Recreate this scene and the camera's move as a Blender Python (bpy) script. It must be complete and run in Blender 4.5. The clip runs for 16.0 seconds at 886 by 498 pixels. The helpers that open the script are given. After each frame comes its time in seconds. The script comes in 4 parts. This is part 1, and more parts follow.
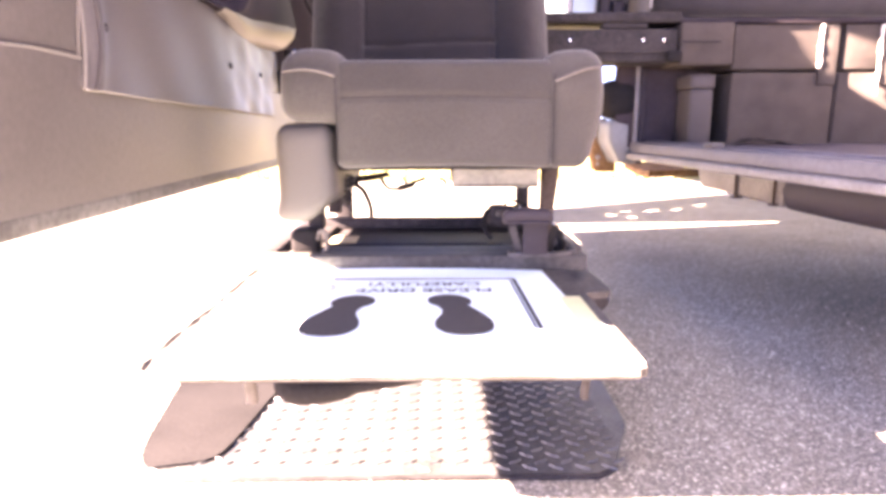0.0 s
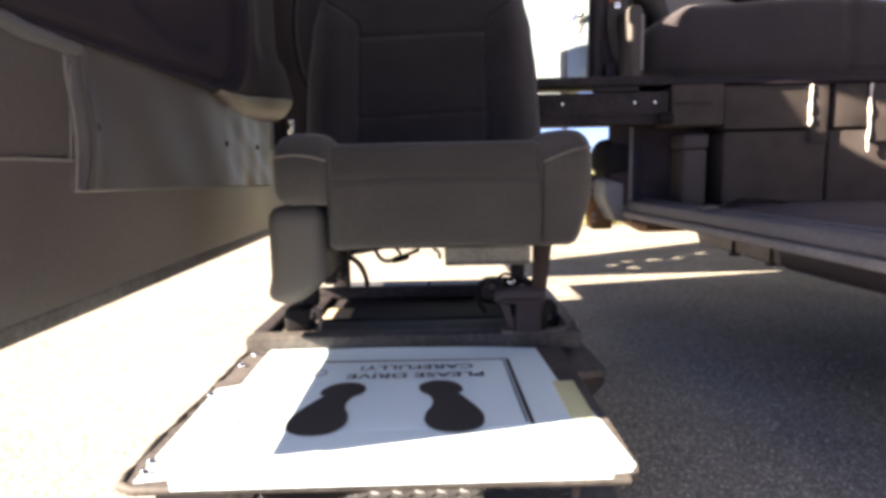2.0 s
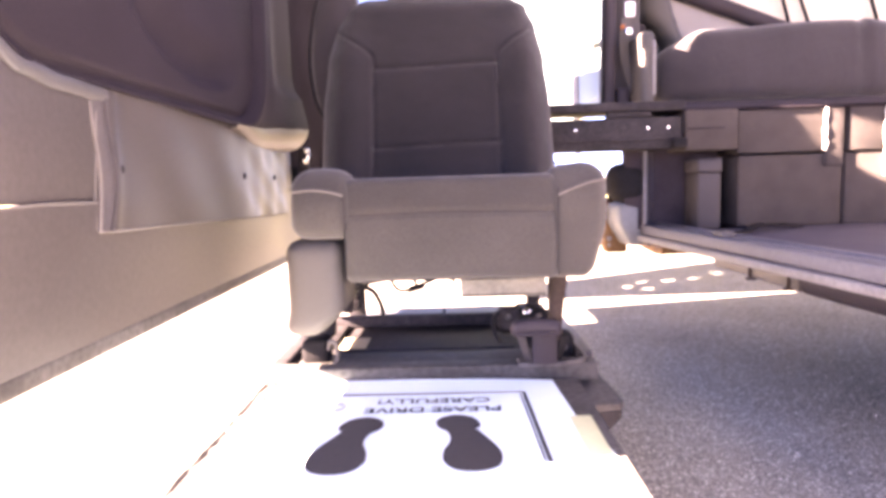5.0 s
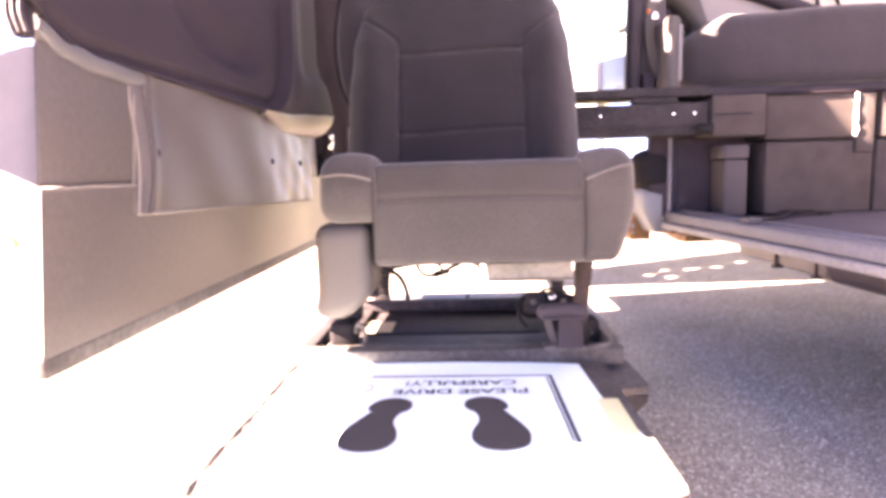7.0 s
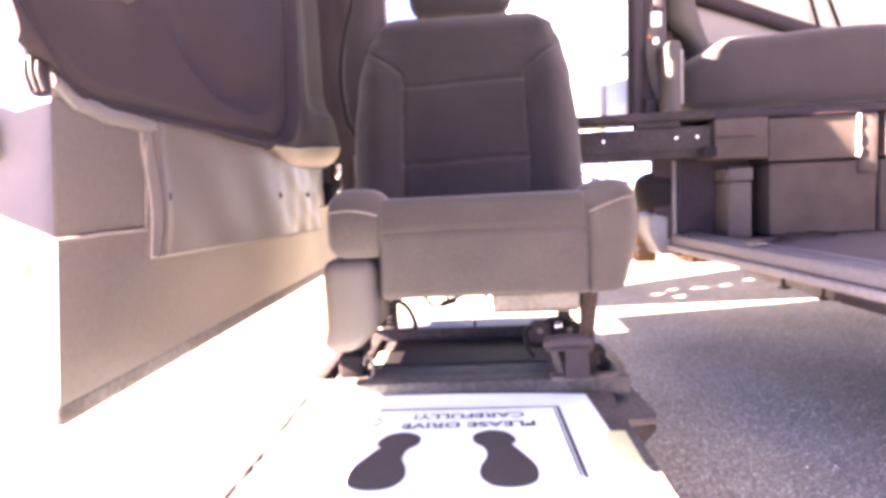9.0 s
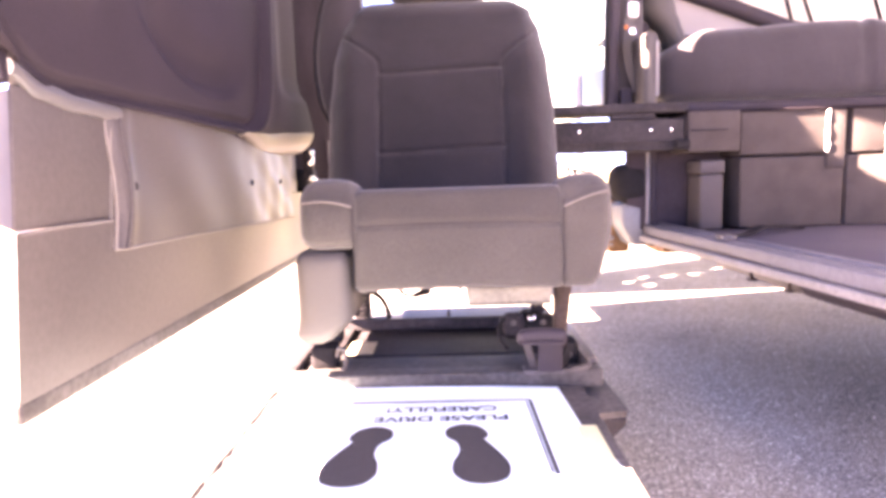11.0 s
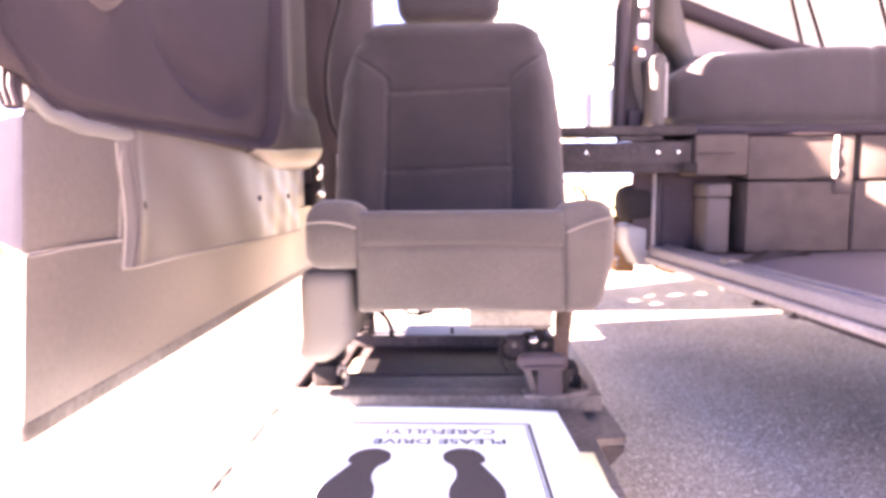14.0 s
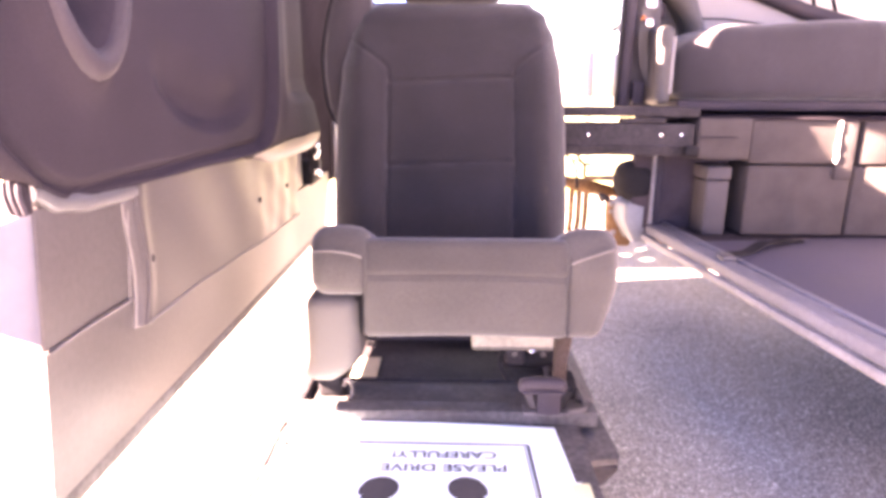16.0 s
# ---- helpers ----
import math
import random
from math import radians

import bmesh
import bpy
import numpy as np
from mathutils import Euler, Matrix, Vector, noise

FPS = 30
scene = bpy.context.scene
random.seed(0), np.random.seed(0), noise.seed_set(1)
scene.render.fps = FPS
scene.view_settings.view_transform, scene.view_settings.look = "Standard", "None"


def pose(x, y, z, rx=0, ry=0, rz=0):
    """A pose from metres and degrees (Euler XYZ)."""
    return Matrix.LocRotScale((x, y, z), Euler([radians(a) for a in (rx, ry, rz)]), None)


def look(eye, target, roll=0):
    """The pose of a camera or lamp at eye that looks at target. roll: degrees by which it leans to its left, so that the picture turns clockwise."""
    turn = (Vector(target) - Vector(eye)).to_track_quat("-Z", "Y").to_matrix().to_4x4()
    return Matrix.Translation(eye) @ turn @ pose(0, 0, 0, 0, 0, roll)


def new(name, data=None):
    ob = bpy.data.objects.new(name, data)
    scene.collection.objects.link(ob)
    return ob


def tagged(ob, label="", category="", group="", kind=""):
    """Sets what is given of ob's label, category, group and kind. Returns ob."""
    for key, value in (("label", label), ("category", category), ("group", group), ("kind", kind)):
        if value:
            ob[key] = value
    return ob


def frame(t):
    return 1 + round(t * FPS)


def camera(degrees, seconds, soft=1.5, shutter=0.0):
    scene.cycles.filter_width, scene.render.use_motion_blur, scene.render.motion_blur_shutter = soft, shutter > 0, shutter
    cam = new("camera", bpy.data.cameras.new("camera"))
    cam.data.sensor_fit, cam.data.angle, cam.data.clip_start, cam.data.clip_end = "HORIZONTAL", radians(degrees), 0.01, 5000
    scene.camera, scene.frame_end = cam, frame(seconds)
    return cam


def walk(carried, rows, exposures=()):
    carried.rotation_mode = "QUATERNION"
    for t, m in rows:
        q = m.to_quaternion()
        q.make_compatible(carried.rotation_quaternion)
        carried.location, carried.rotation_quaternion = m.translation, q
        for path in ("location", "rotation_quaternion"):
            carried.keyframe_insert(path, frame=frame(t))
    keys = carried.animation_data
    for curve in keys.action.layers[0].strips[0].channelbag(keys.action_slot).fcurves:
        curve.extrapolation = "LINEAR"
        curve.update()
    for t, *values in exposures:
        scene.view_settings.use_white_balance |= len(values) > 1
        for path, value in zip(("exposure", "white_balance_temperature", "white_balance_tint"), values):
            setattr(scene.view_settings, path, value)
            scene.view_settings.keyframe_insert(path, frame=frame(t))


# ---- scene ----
cam = camera(70.8, 16.0, soft=3.8)
PATH = [
    (0, (-0.015, 0.09, 0.47), (0.004, 2.05, 0.072), -0.2),
    (0.5, (0.002, 0.116, 0.497), (0.013, 2.099, 0.235), 0.4),
    (1, (0.011, 0.116, 0.516), (0.042, 2.097, 0.243), -0.4),
    (1.5, (0.004, 0.105, 0.53), (0.019, 2.087, 0.266), 0.4),
    (2, (0.008, 0.102, 0.537), (0.013, 2.083, 0.265), -1.2),
    (2.5, (0.007, 0.1, 0.546), (0.002, 2.083, 0.284), -0.9),
    (3, (0.005, 0.1, 0.553), (-0.003, 2.086, 0.313), -0.7),
    (5.5, (0.004, 0.097, 0.565), (-0.04, 2.085, 0.349), -2.0),
    (6, (-0.001, 0.096, 0.565), (-0.057, 2.082, 0.343), -2.0),
    (6.5, (-0.003, 0.095, 0.563), (-0.07, 2.081, 0.334), -2.2),
    (7, (-0.012, 0.088, 0.558), (-0.106, 2.07, 0.308), -1.7),
    (7.5, (-0.009, 0.085, 0.568), (-0.116, 2.068, 0.326), -1.6),
    (8, (-0.007, 0.079, 0.57), (-0.14, 2.061, 0.342), -1.8),
    (8.5, (-0.01, 0.076, 0.584), (-0.145, 2.061, 0.376), -2.3),
    (8.7, (-0.006, 0.076, 0.586), (-0.135, 2.063, 0.395), -2.5),
    (11, (-0.007, 0.087, 0.603), (-0.044, 2.07, 0.352), -1.8),
    (11.5, (-0.004, 0.084, 0.617), (-0.046, 2.07, 0.383), -0.8),
    (12, (-0.001, 0.083, 0.622), (-0.025, 2.071, 0.404), -1.5),
    (12.5, (0.001, 0.086, 0.62), (-0.026, 2.074, 0.407), -1.8),
    (13, (-0.001, 0.081, 0.623), (-0.033, 2.069, 0.404), -0.7),
    (13.5, (0.003, 0.085, 0.629), (-0.058, 2.07, 0.394), -1.6),
    (14, (0.002, 0.081, 0.628), (-0.06, 2.068, 0.405), -0.5),
    (14.5, (-0.002, 0.076, 0.633), (-0.037, 2.064, 0.414), -0.8),
    (15, (-0.001, 0.072, 0.633), (-0.033, 2.062, 0.434), -0.9),
    (15.5, (-0.002, 0.073, 0.639), (-0.033, 2.064, 0.446), -0.9),
    (15.7, (-0.011, 0.088, 0.693), (-0.036, 2.071, 0.437), -1.1),
    (15.8, (-0.021, 0.1, 0.726), (-0.049, 2.075, 0.41), -1.5),
    (15.9, (-0.02, 0.104, 0.773), (-0.054, 2.062, 0.363), -0.3),
    (16, (-0.027, 0.11, 0.827), (-0.053, 2.047, 0.333), 0.3),
]
EXPOSURES = [(0.0, 5.5, 7000, 43), (0.4, 5.25, 7000, 43), (1.0, 4.75, 6900, 40), (1.5, 3.95, 6700, 32), (2.0, 3.15, 6450, 23), (2.5, 2.8, 6300, 18), (3.2, 2.8, 6300, 18),
             (5.3, 5.45, 7000, 47), (7.0, 5.35, 7000, 46), (7.5, 4.8, 7000, 41), (7.8, 4.75, 7000, 37), (8.2, 4.8, 7000, 39), (8.6, 5.25, 7000, 46), (11.0, 5.7, 7000, 50), (16.0, 5.85, 7000, 54)]
walk(cam, [(t, look(eye, target, roll)) for t, eye, target, roll in PATH], EXPOSURES)

# ---- daylight: a low sun over the open door ----
SUN_WAY = Vector((2.10, 0.463, -1.0)).normalized()
world = bpy.data.worlds.new("sky")
scene.world = world
world.use_nodes = True
sky = world.node_tree.nodes.new("ShaderNodeTexSky")
sky.sky_type = "NISHITA"
sky.sun_disc = False
sky.air_density = 0.22
sky.dust_density = 0.5
sky.sun_elevation = math.asin(-SUN_WAY.z)
sky.sun_rotation = math.atan2(-SUN_WAY.x, -SUN_WAY.y)
world.node_tree.links.new(sky.outputs[0], world.node_tree.nodes["Background"].inputs[0])
world.node_tree.nodes["Background"].inputs[1].default_value = 0.05
sun = new("sun", bpy.data.lights.new("sun", "SUN"))
sun.data.energy = 5.0
sun.data.angle = radians(0.5)
sun.data.color = (1.0, 0.87, 0.63)
sun.matrix_world = look((-6, -1, 3), Vector((-6, -1, 3)) + SUN_WAY)

# ---- materials ----


def material(name, colour, rough=0.6, metal=0.0, spread=0.12, scale=8.0, fine=180.0, bump=0.15, depth=0.002, sheen=0.0, shine=0.15):
    """A surface with blotches at one scale and grain at another."""
    m = bpy.data.materials.new(name)
    m.use_nodes = True
    nodes, links = m.node_tree.nodes, m.node_tree.links
    b = nodes["Principled BSDF"]
    b.inputs["Metallic"].default_value = metal
    b.inputs["Specular IOR Level"].default_value = shine
    if sheen:
        b.inputs["Sheen Weight"].default_value = sheen
    co = nodes.new("ShaderNodeTexCoord")
    big, small = nodes.new("ShaderNodeTexNoise"), nodes.new("ShaderNodeTexNoise")
    for n, s, d in ((big, scale, 5.0), (small, fine, 3.0)):
        n.inputs["Scale"].default_value, n.inputs["Detail"].default_value = s, d
        links.new(co.outputs["Object"], n.inputs["Vector"])
    ramp = nodes.new("ShaderNodeValToRGB")
    ramp.color_ramp.elements[0].position, ramp.color_ramp.elements[1].position = 0.3, 0.7
    ramp.color_ramp.elements[0].color = (*[c * (1 - spread) for c in colour], 1)
    ramp.color_ramp.elements[1].color = (*[min(1, c * (1 + spread)) for c in colour], 1)
    links.new(big.outputs["Fac"], ramp.inputs["Fac"])
    mix = nodes.new("ShaderNodeMix")
    mix.data_type, mix.blend_type = "RGBA", "OVERLAY"
    mix.inputs["Factor"].default_value = min(1.0, spread * 2.0)
    links.new(ramp.outputs["Color"], mix.inputs["A"])
    links.new(small.outputs["Fac"], mix.inputs["B"])
    links.new(mix.outputs["Result"], b.inputs["Base Color"])
    r = nodes.new("ShaderNodeMapRange")
    r.inputs["To Min"].default_value, r.inputs["To Max"].default_value = max(0.02, rough - 0.12), min(1.0, rough + 0.12)
    links.new(big.outputs["Fac"], r.inputs["Value"])
    links.new(r.outputs["Result"], b.inputs["Roughness"])
    if bump:
        bn = nodes.new("ShaderNodeBump")
        bn.inputs["Strength"].default_value, bn.inputs["Distance"].default_value = bump, depth
        links.new(small.outputs["Fac"], bn.inputs["Height"])
        links.new(bn.outputs["Normal"], b.inputs["Normal"])
    return m


def weave(name, colour, count=700.0, bump=0.35):
    """Woven cloth: two crossed fine waves and a soft soiling."""
    m = material(name, colour, 0.92, spread=0.16, scale=7.0, fine=260.0, bump=0.0, sheen=0.25)
    nodes, links = m.node_tree.nodes, m.node_tree.links
    co = nodes.new("ShaderNodeTexCoord")
    waves = []
    for axis in ("X", "Z"):
        w = nodes.new("ShaderNodeTexWave")
        w.bands_direction = axis
        w.inputs["Scale"].default_value, w.inputs["Distortion"].default_value = count / 6.28, 1.2
        links.new(co.outputs["Object"], w.inputs["Vector"])
        waves.append(w)
    add = nodes.new("ShaderNodeMath")
    links.new(waves[0].outputs["Fac"], add.inputs[0])
    links.new(waves[1].outputs["Fac"], add.inputs[1])
    crease = nodes.new("ShaderNodeTexNoise")
    crease.inputs["Scale"].default_value, crease.inputs["Detail"].default_value = 9.0, 2.0
    links.new(co.outputs["Object"], crease.inputs["Vector"])
    b1, b2 = nodes.new("ShaderNodeBump"), nodes.new("ShaderNodeBump")
    b1.inputs["Strength"].default_value, b1.inputs["Distance"].default_value = 0.5, 0.012
    b2.inputs["Strength"].default_value, b2.inputs["Distance"].default_value = bump, 0.0008
    links.new(crease.outputs["Fac"], b1.inputs["Height"])
    links.new(add.outputs["Value"], b2.inputs["Height"])
    links.new(b1.outputs["Normal"], b2.inputs["Normal"])
    links.new(b2.outputs["Normal"], nodes["Principled BSDF"].inputs["Normal"])
    return m


def asphalt():
    """Worn asphalt: pale stones in a dark binder, with broad stains."""
    m = bpy.data.materials.new("asphalt")
    m.use_nodes = True
    nodes, links = m.node_tree.nodes, m.node_tree.links
    b = nodes["Principled BSDF"]
    co = nodes.new("ShaderNodeTexCoord")
    cells, grit, stain = nodes.new("ShaderNodeTexVoronoi"), nodes.new("ShaderNodeTexNoise"), nodes.new("ShaderNodeTexNoise")
    cells.inputs["Scale"].default_value = 225.0
    grit.inputs["Scale"].default_value, grit.inputs["Detail"].default_value = 60.0, 6.0
    stain.inputs["Scale"].default_value, stain.inputs["Detail"].default_value = 2.2, 5.0
    for n in (cells, grit, stain):
        links.new(co.outputs["Object"], n.inputs["Vector"])
    tone = nodes.new("ShaderNodeSeparateColor")
    links.new(cells.outputs["Color"], tone.inputs["Color"])
    ramp = nodes.new("ShaderNodeValToRGB")
    e = ramp.color_ramp.elements
    e[0].position, e[0].color = 0.0, (0.230, 0.222, 0.196, 1)
    e[1].position, e[1].color = 1.0, (0.78, 0.74, 0.64, 1)
    mid = e.new(0.70)
    mid.color = (0.375, 0.358, 0.310, 1)
    hi = e.new(0.90)
    hi.color = (0.51, 0.48, 0.42, 1)
    links.new(tone.outputs["Red"], ramp.inputs["Fac"])
    edge = nodes.new("ShaderNodeMapRange")
    edge.inputs["From Min"].default_value, edge.inputs["From Max"].default_value = 0.35, 0.75
    edge.inputs["To Min"].default_value, edge.inputs["To Max"].default_value = 0.0, 0.75
    links.new(cells.outputs["Distance"], edge.inputs["Value"])
    mix = nodes.new("ShaderNodeMix")
    mix.data_type = "RGBA"
    mix.inputs["B"].default_value = (0.150, 0.144, 0.127, 1)
    links.new(edge.outputs["Result"], mix.inputs["Factor"])
    links.new(ramp.outputs["Color"], mix.inputs["A"])
    over = nodes.new("ShaderNodeMix")
    over.data_type, over.blend_type = "RGBA", "OVERLAY"
    over.inputs["Factor"].default_value = 0.34
    links.new(mix.outputs["Result"], over.inputs["A"])
    links.new(stain.outputs["Fac"], over.inputs["B"])
    links.new(over.outputs["Result"], b.inputs["Base Color"])
    b.inputs["Roughness"].default_value = 0.9
    b.inputs["Specular IOR Level"].default_value = 0.0
    h = nodes.new("ShaderNodeMath")
    h.operation = "SUBTRACT"
    links.new(grit.outputs["Fac"], h.inputs[0])
    links.new(cells.outputs["Distance"], h.inputs[1])
    bn = nodes.new("ShaderNodeBump")
    bn.inputs["Strength"].default_value, bn.inputs["Distance"].default_value = 0.6, 0.004
    links.new(h.outputs["Value"], bn.inputs["Height"])
    links.new(bn.outputs["Normal"], b.inputs["Normal"])
    return m


ASPHALT = asphalt()
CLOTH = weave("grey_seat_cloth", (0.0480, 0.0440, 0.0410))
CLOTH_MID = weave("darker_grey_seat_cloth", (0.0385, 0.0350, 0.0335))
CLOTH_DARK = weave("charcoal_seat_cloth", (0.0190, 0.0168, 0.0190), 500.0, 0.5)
BENCH_CLOTH = weave("grey_bench_cloth", (0.0330, 0.0292, 0.0325))
SEAM = material("seam_thread", (0.03, 0.028, 0.03), 0.9, bump=0.0)
PIPING = material("pale_piping", (0.1364, 0.1240, 0.1147), 0.8, bump=0.1)
GREY_PLASTIC = material("grey_plastic", (0.0760, 0.0700, 0.0650), 0.55, shine=0.2, spread=0.08, fine=420.0, bump=0.25, depth=0.0006)
DARK_PLASTIC = material("dark_trim_plastic", (0.0360, 0.0302, 0.0360), 0.6, spread=0.12, fine=380.0, bump=0.25, depth=0.0006)
DOOR_VINYL = material("taupe_door_vinyl", (0.0570, 0.0500, 0.0480), 0.47, shine=0.24, spread=0.16, scale=5.0, fine=300.0, bump=0.22, depth=0.0008)
DOOR_BARE = material("scuffed_door_metal", (0.0570, 0.0500, 0.0480), 0.47, shine=0.22, spread=0.13, scale=4.0, fine=120.0, bump=0.08, depth=0.0012)
BLACK_STEEL = material("black_painted_steel", (0.032, 0.029, 0.031), 0.65, shine=0.08, spread=0.3, scale=14.0, fine=90.0, bump=0.12, depth=0.001)
GREY_STEEL = material("worn_grey_steel", (0.10, 0.092, 0.088), 0.45, metal=0.3, spread=0.25, scale=12.0, fine=90.0, bump=0.12, depth=0.001)
RUBBER = material("black_rubber", (0.018, 0.017, 0.018), 0.8, shine=0.06, spread=0.2)
CHROME = material("bright_screw", (0.75, 0.74, 0.72), 0.22, metal=1.0, spread=0.05, bump=0.05)
TREAD = material("aluminium_tread_plate", (0.118, 0.120, 0.124), 0.46, metal=0.6, spread=0.3, scale=10.0, fine=150.0, bump=0.12, depth=0.001)
PAPER = material("white_paper", (0.71, 0.87, 0.90), 0.75, spread=0.03, scale=5.0, fine=14.0, bump=0.25, depth=0.004)
INK = material("dark_ink", (0.050, 0.047, 0.047), 0.7, spread=0.1, bump=0.0)
TAPE = material("masking_tape", (0.60, 0.61, 0.36), 0.6, spread=0.08, fine=220.0, bump=0.2, depth=0.0005)
BODY_PAINT = material("pale_blue_grey_paint", (0.125, 0.160, 0.165), 0.3, shine=0.4, spread=0.05, scale=2.0, fine=60.0, bump=0.03)
CREAM = material("cream_wall_panel", (0.56, 0.52, 0.44), 0.7, spread=0.06, scale=3.0, fine=90.0, bump=0.05)
WHITE_PAINT = material("white_body_paint", (0.70, 0.72, 0.74), 0.3, shine=0.4, spread=0.03, scale=2.0, fine=60.0, bump=0.03)
GREY_PAINT = material("pale_grey_paint", (0.42, 0.40, 0.44), 0.35, spread=0.08, scale=3.0, fine=60.0, bump=0.04)
ALUMINIUM = material("brushed_aluminium", (0.36, 0.365, 0.39), 0.35, metal=0.7, spread=0.12, scale=10.0, fine=240.0, bump=0.1, depth=0.0006)
CARPET = material("tan_carpet", (0.0600, 0.0515, 0.0480), 0.95, spread=0.18, scale=14.0, fine=420.0, bump=0.7, depth=0.003)
DARK_CARPET = material("dark_carpet", (0.0467, 0.0382, 0.0442), 0.95, spread=0.25, scale=10.0, fine=380.0, bump=0.7, depth=0.003)
MAT = material("blue_grey_floor_mat", (0.0580, 0.0550, 0.0760), 0.6, spread=0.12, scale=6.0, fine=200.0, bump=0.3, depth=0.0015)
PALE_TRIM = material("pale_grey_trim", (0.2640, 0.2480, 0.2400), 0.5, spread=0.08, scale=6.0, fine=300.0, bump=0.15, depth=0.0006)
WORN_EDGE = material("frayed_white_edge", (0.70, 0.67, 0.62), 0.85, spread=0.15, fine=160.0, bump=0.5)
RUST = material("rusty_steel", (0.20, 0.115, 0.055), 0.8, spread=0.35, scale=18.0, fine=120.0, bump=0.4)
AMBER = material("amber_button", (0.40, 0.13, 0.04), 0.35, spread=0.05, bump=0.0)
LEG = material("dark_rusty_leg", (0.045, 0.033, 0.028), 0.7, spread=0.25, scale=20.0, fine=120.0, bump=0.2)
FOOT_STEEL = material("worn_black_plate", (0.078, 0.072, 0.070), 0.6, shine=0.1, spread=0.35, scale=11.0, fine=90.0, bump=0.15, depth=0.001)
TRIM_DARK = material("dark_door_trim", (0.0245, 0.0205, 0.0255), 0.70, shine=0.025, spread=0.14, scale=5.0, fine=380.0, bump=0.25, depth=0.0006)
LIP_STEEL = material("worn_dark_lip", (0.070, 0.066, 0.062), 0.6, shine=0.1, spread=0.3, scale=13.0, fine=90.0, bump=0.12, depth=0.001)
BOARD = material("weathered_board", (0.19, 0.178, 0.146), 0.8, spread=0.2, scale=16.0, fine=120.0, bump=0.3)
LILAC_PAINT = material("pale_lilac_paint", (0.135, 0.132, 0.150), 0.55, shine=0.1, spread=0.06, scale=5.0, fine=60.0, bump=0.05)
CORNER_PAINT = material("dull_white_paint", (0.20, 0.21, 0.22), 0.4, spread=0.08, scale=6.0, fine=60.0, bump=0.04)
TRAY_GREY = material("blue_grey_tray_paint", (0.060, 0.064, 0.072), 0.6, spread=0.15, scale=8.0, fine=90.0, bump=0.1)
STRIP = material("glossy_grey_strip", (0.066, 0.064, 0.068), 0.34, shine=0.3, spread=0.08, fine=300.0, bump=0.05, depth=0.0004)
RAIL_GREY = material("worn_rail_edge", (0.175, 0.172, 0.182), 0.5, spread=0.2, scale=9.0, fine=120.0, bump=0.1)
VERGE = material("dry_verge", (0.32, 0.31, 0.16), 0.95, spread=0.45, scale=3.0, fine=45.0, bump=0.8, depth=0.02)
FELT = material("black_felt_lining", (0.017, 0.014, 0.017), 0.95, spread=0.2, shine=0.0)
SILL = material("scuffed_grey_sill", (0.122, 0.122, 0.140), 0.5, spread=0.14, scale=6.0, fine=90.0, bump=0.06)
BOX_GREY = material("dull_grey_box", (0.062, 0.056, 0.057), 0.6, spread=0.1, fine=300.0, bump=0.15, depth=0.0006)
PEBBLE = material("pale_stone_chips", (0.36, 0.34, 0.30), 0.8, spread=0.4, scale=60.0, bump=0.0)
LABEL = material("cream_label", (0.52, 0.45, 0.30), 0.7, spread=0.1, bump=0.05)
GRASS = material("dry_grass", (0.24, 0.23, 0.10), 0.9, spread=0.3, scale=20.0, bump=0.0)

# ---- mesh helpers ----


def finish(name, bm, mat, parent=None, label="", smooth=True):
    bmesh.ops.recalc_face_normals(bm, faces=bm.faces)
    me = bpy.data.meshes.new(name)
    bm.to_mesh(me)
    bm.free()
    for p in me.polygons:
        p.use_smooth = smooth
    if smooth:
        me.set_sharp_from_angle(angle=radians(50))
    me.materials.append(mat)
    ob = new(name, me)
    ob.parent = parent
    if label:
        ob["label"] = label
    return ob


def rbox(x0, x1, y0, y1, z0, z1, r=0.004, mid=(1, 1, 1), bend=None, bm=None, seg=2):
    """A box with rounded edges of radius r; mid: cells between the rounded edges along each axis; bend: moves each vertex."""
    bm = bm or bmesh.new()
    lo, hi = Vector((x0, y0, z0)), Vector((x1, y1, z1))
    r = min(r, (x1 - x0) / 2.01, (y1 - y0) / 2.01, (z1 - z0) / 2.01)
    cuts = []
    for a in range(3):
        edge = [r * (1 - math.cos(math.pi / 2 * i / seg)) for i in range(seg + 1)]
        inner = [lo[a] + r + (hi[a] - lo[a] - 2 * r) * i / mid[a] for i in range(1, mid[a])]
        cuts.append([lo[a] + e for e in edge] + inner + [hi[a] - e for e in reversed(edge)])
    verts = {}

    def vert(i, j, k):
        key = (i, j, k)
        if key not in verts:
            q = Vector((cuts[0][i], cuts[1][j], cuts[2][k]))
            c = Vector([min(max(q[a], lo[a] + r), hi[a] - r) for a in range(3)])
            d = q - c
            p = c + d.normalized() * r if d.length > 1e-9 else q
            verts[key] = bm.verts.new(bend(p) if bend else p)
        return verts[key]

    n = [len(c) - 1 for c in cuts]
    for a in range(3):
        b, c = (a + 1) % 3, (a + 2) % 3
        for side in (0, n[a]):
            for i in range(n[b]):
                for j in range(n[c]):
                    ring = []
                    for di, dj in ((0, 0), (1, 0), (1, 1), (0, 1)):
                        key = [0, 0, 0]
                        key[a], key[b], key[c] = side, i + di, j + dj
                        ring.append(vert(*key))
                    bm.faces.new(ring if side else ring[::-1])
    return bm


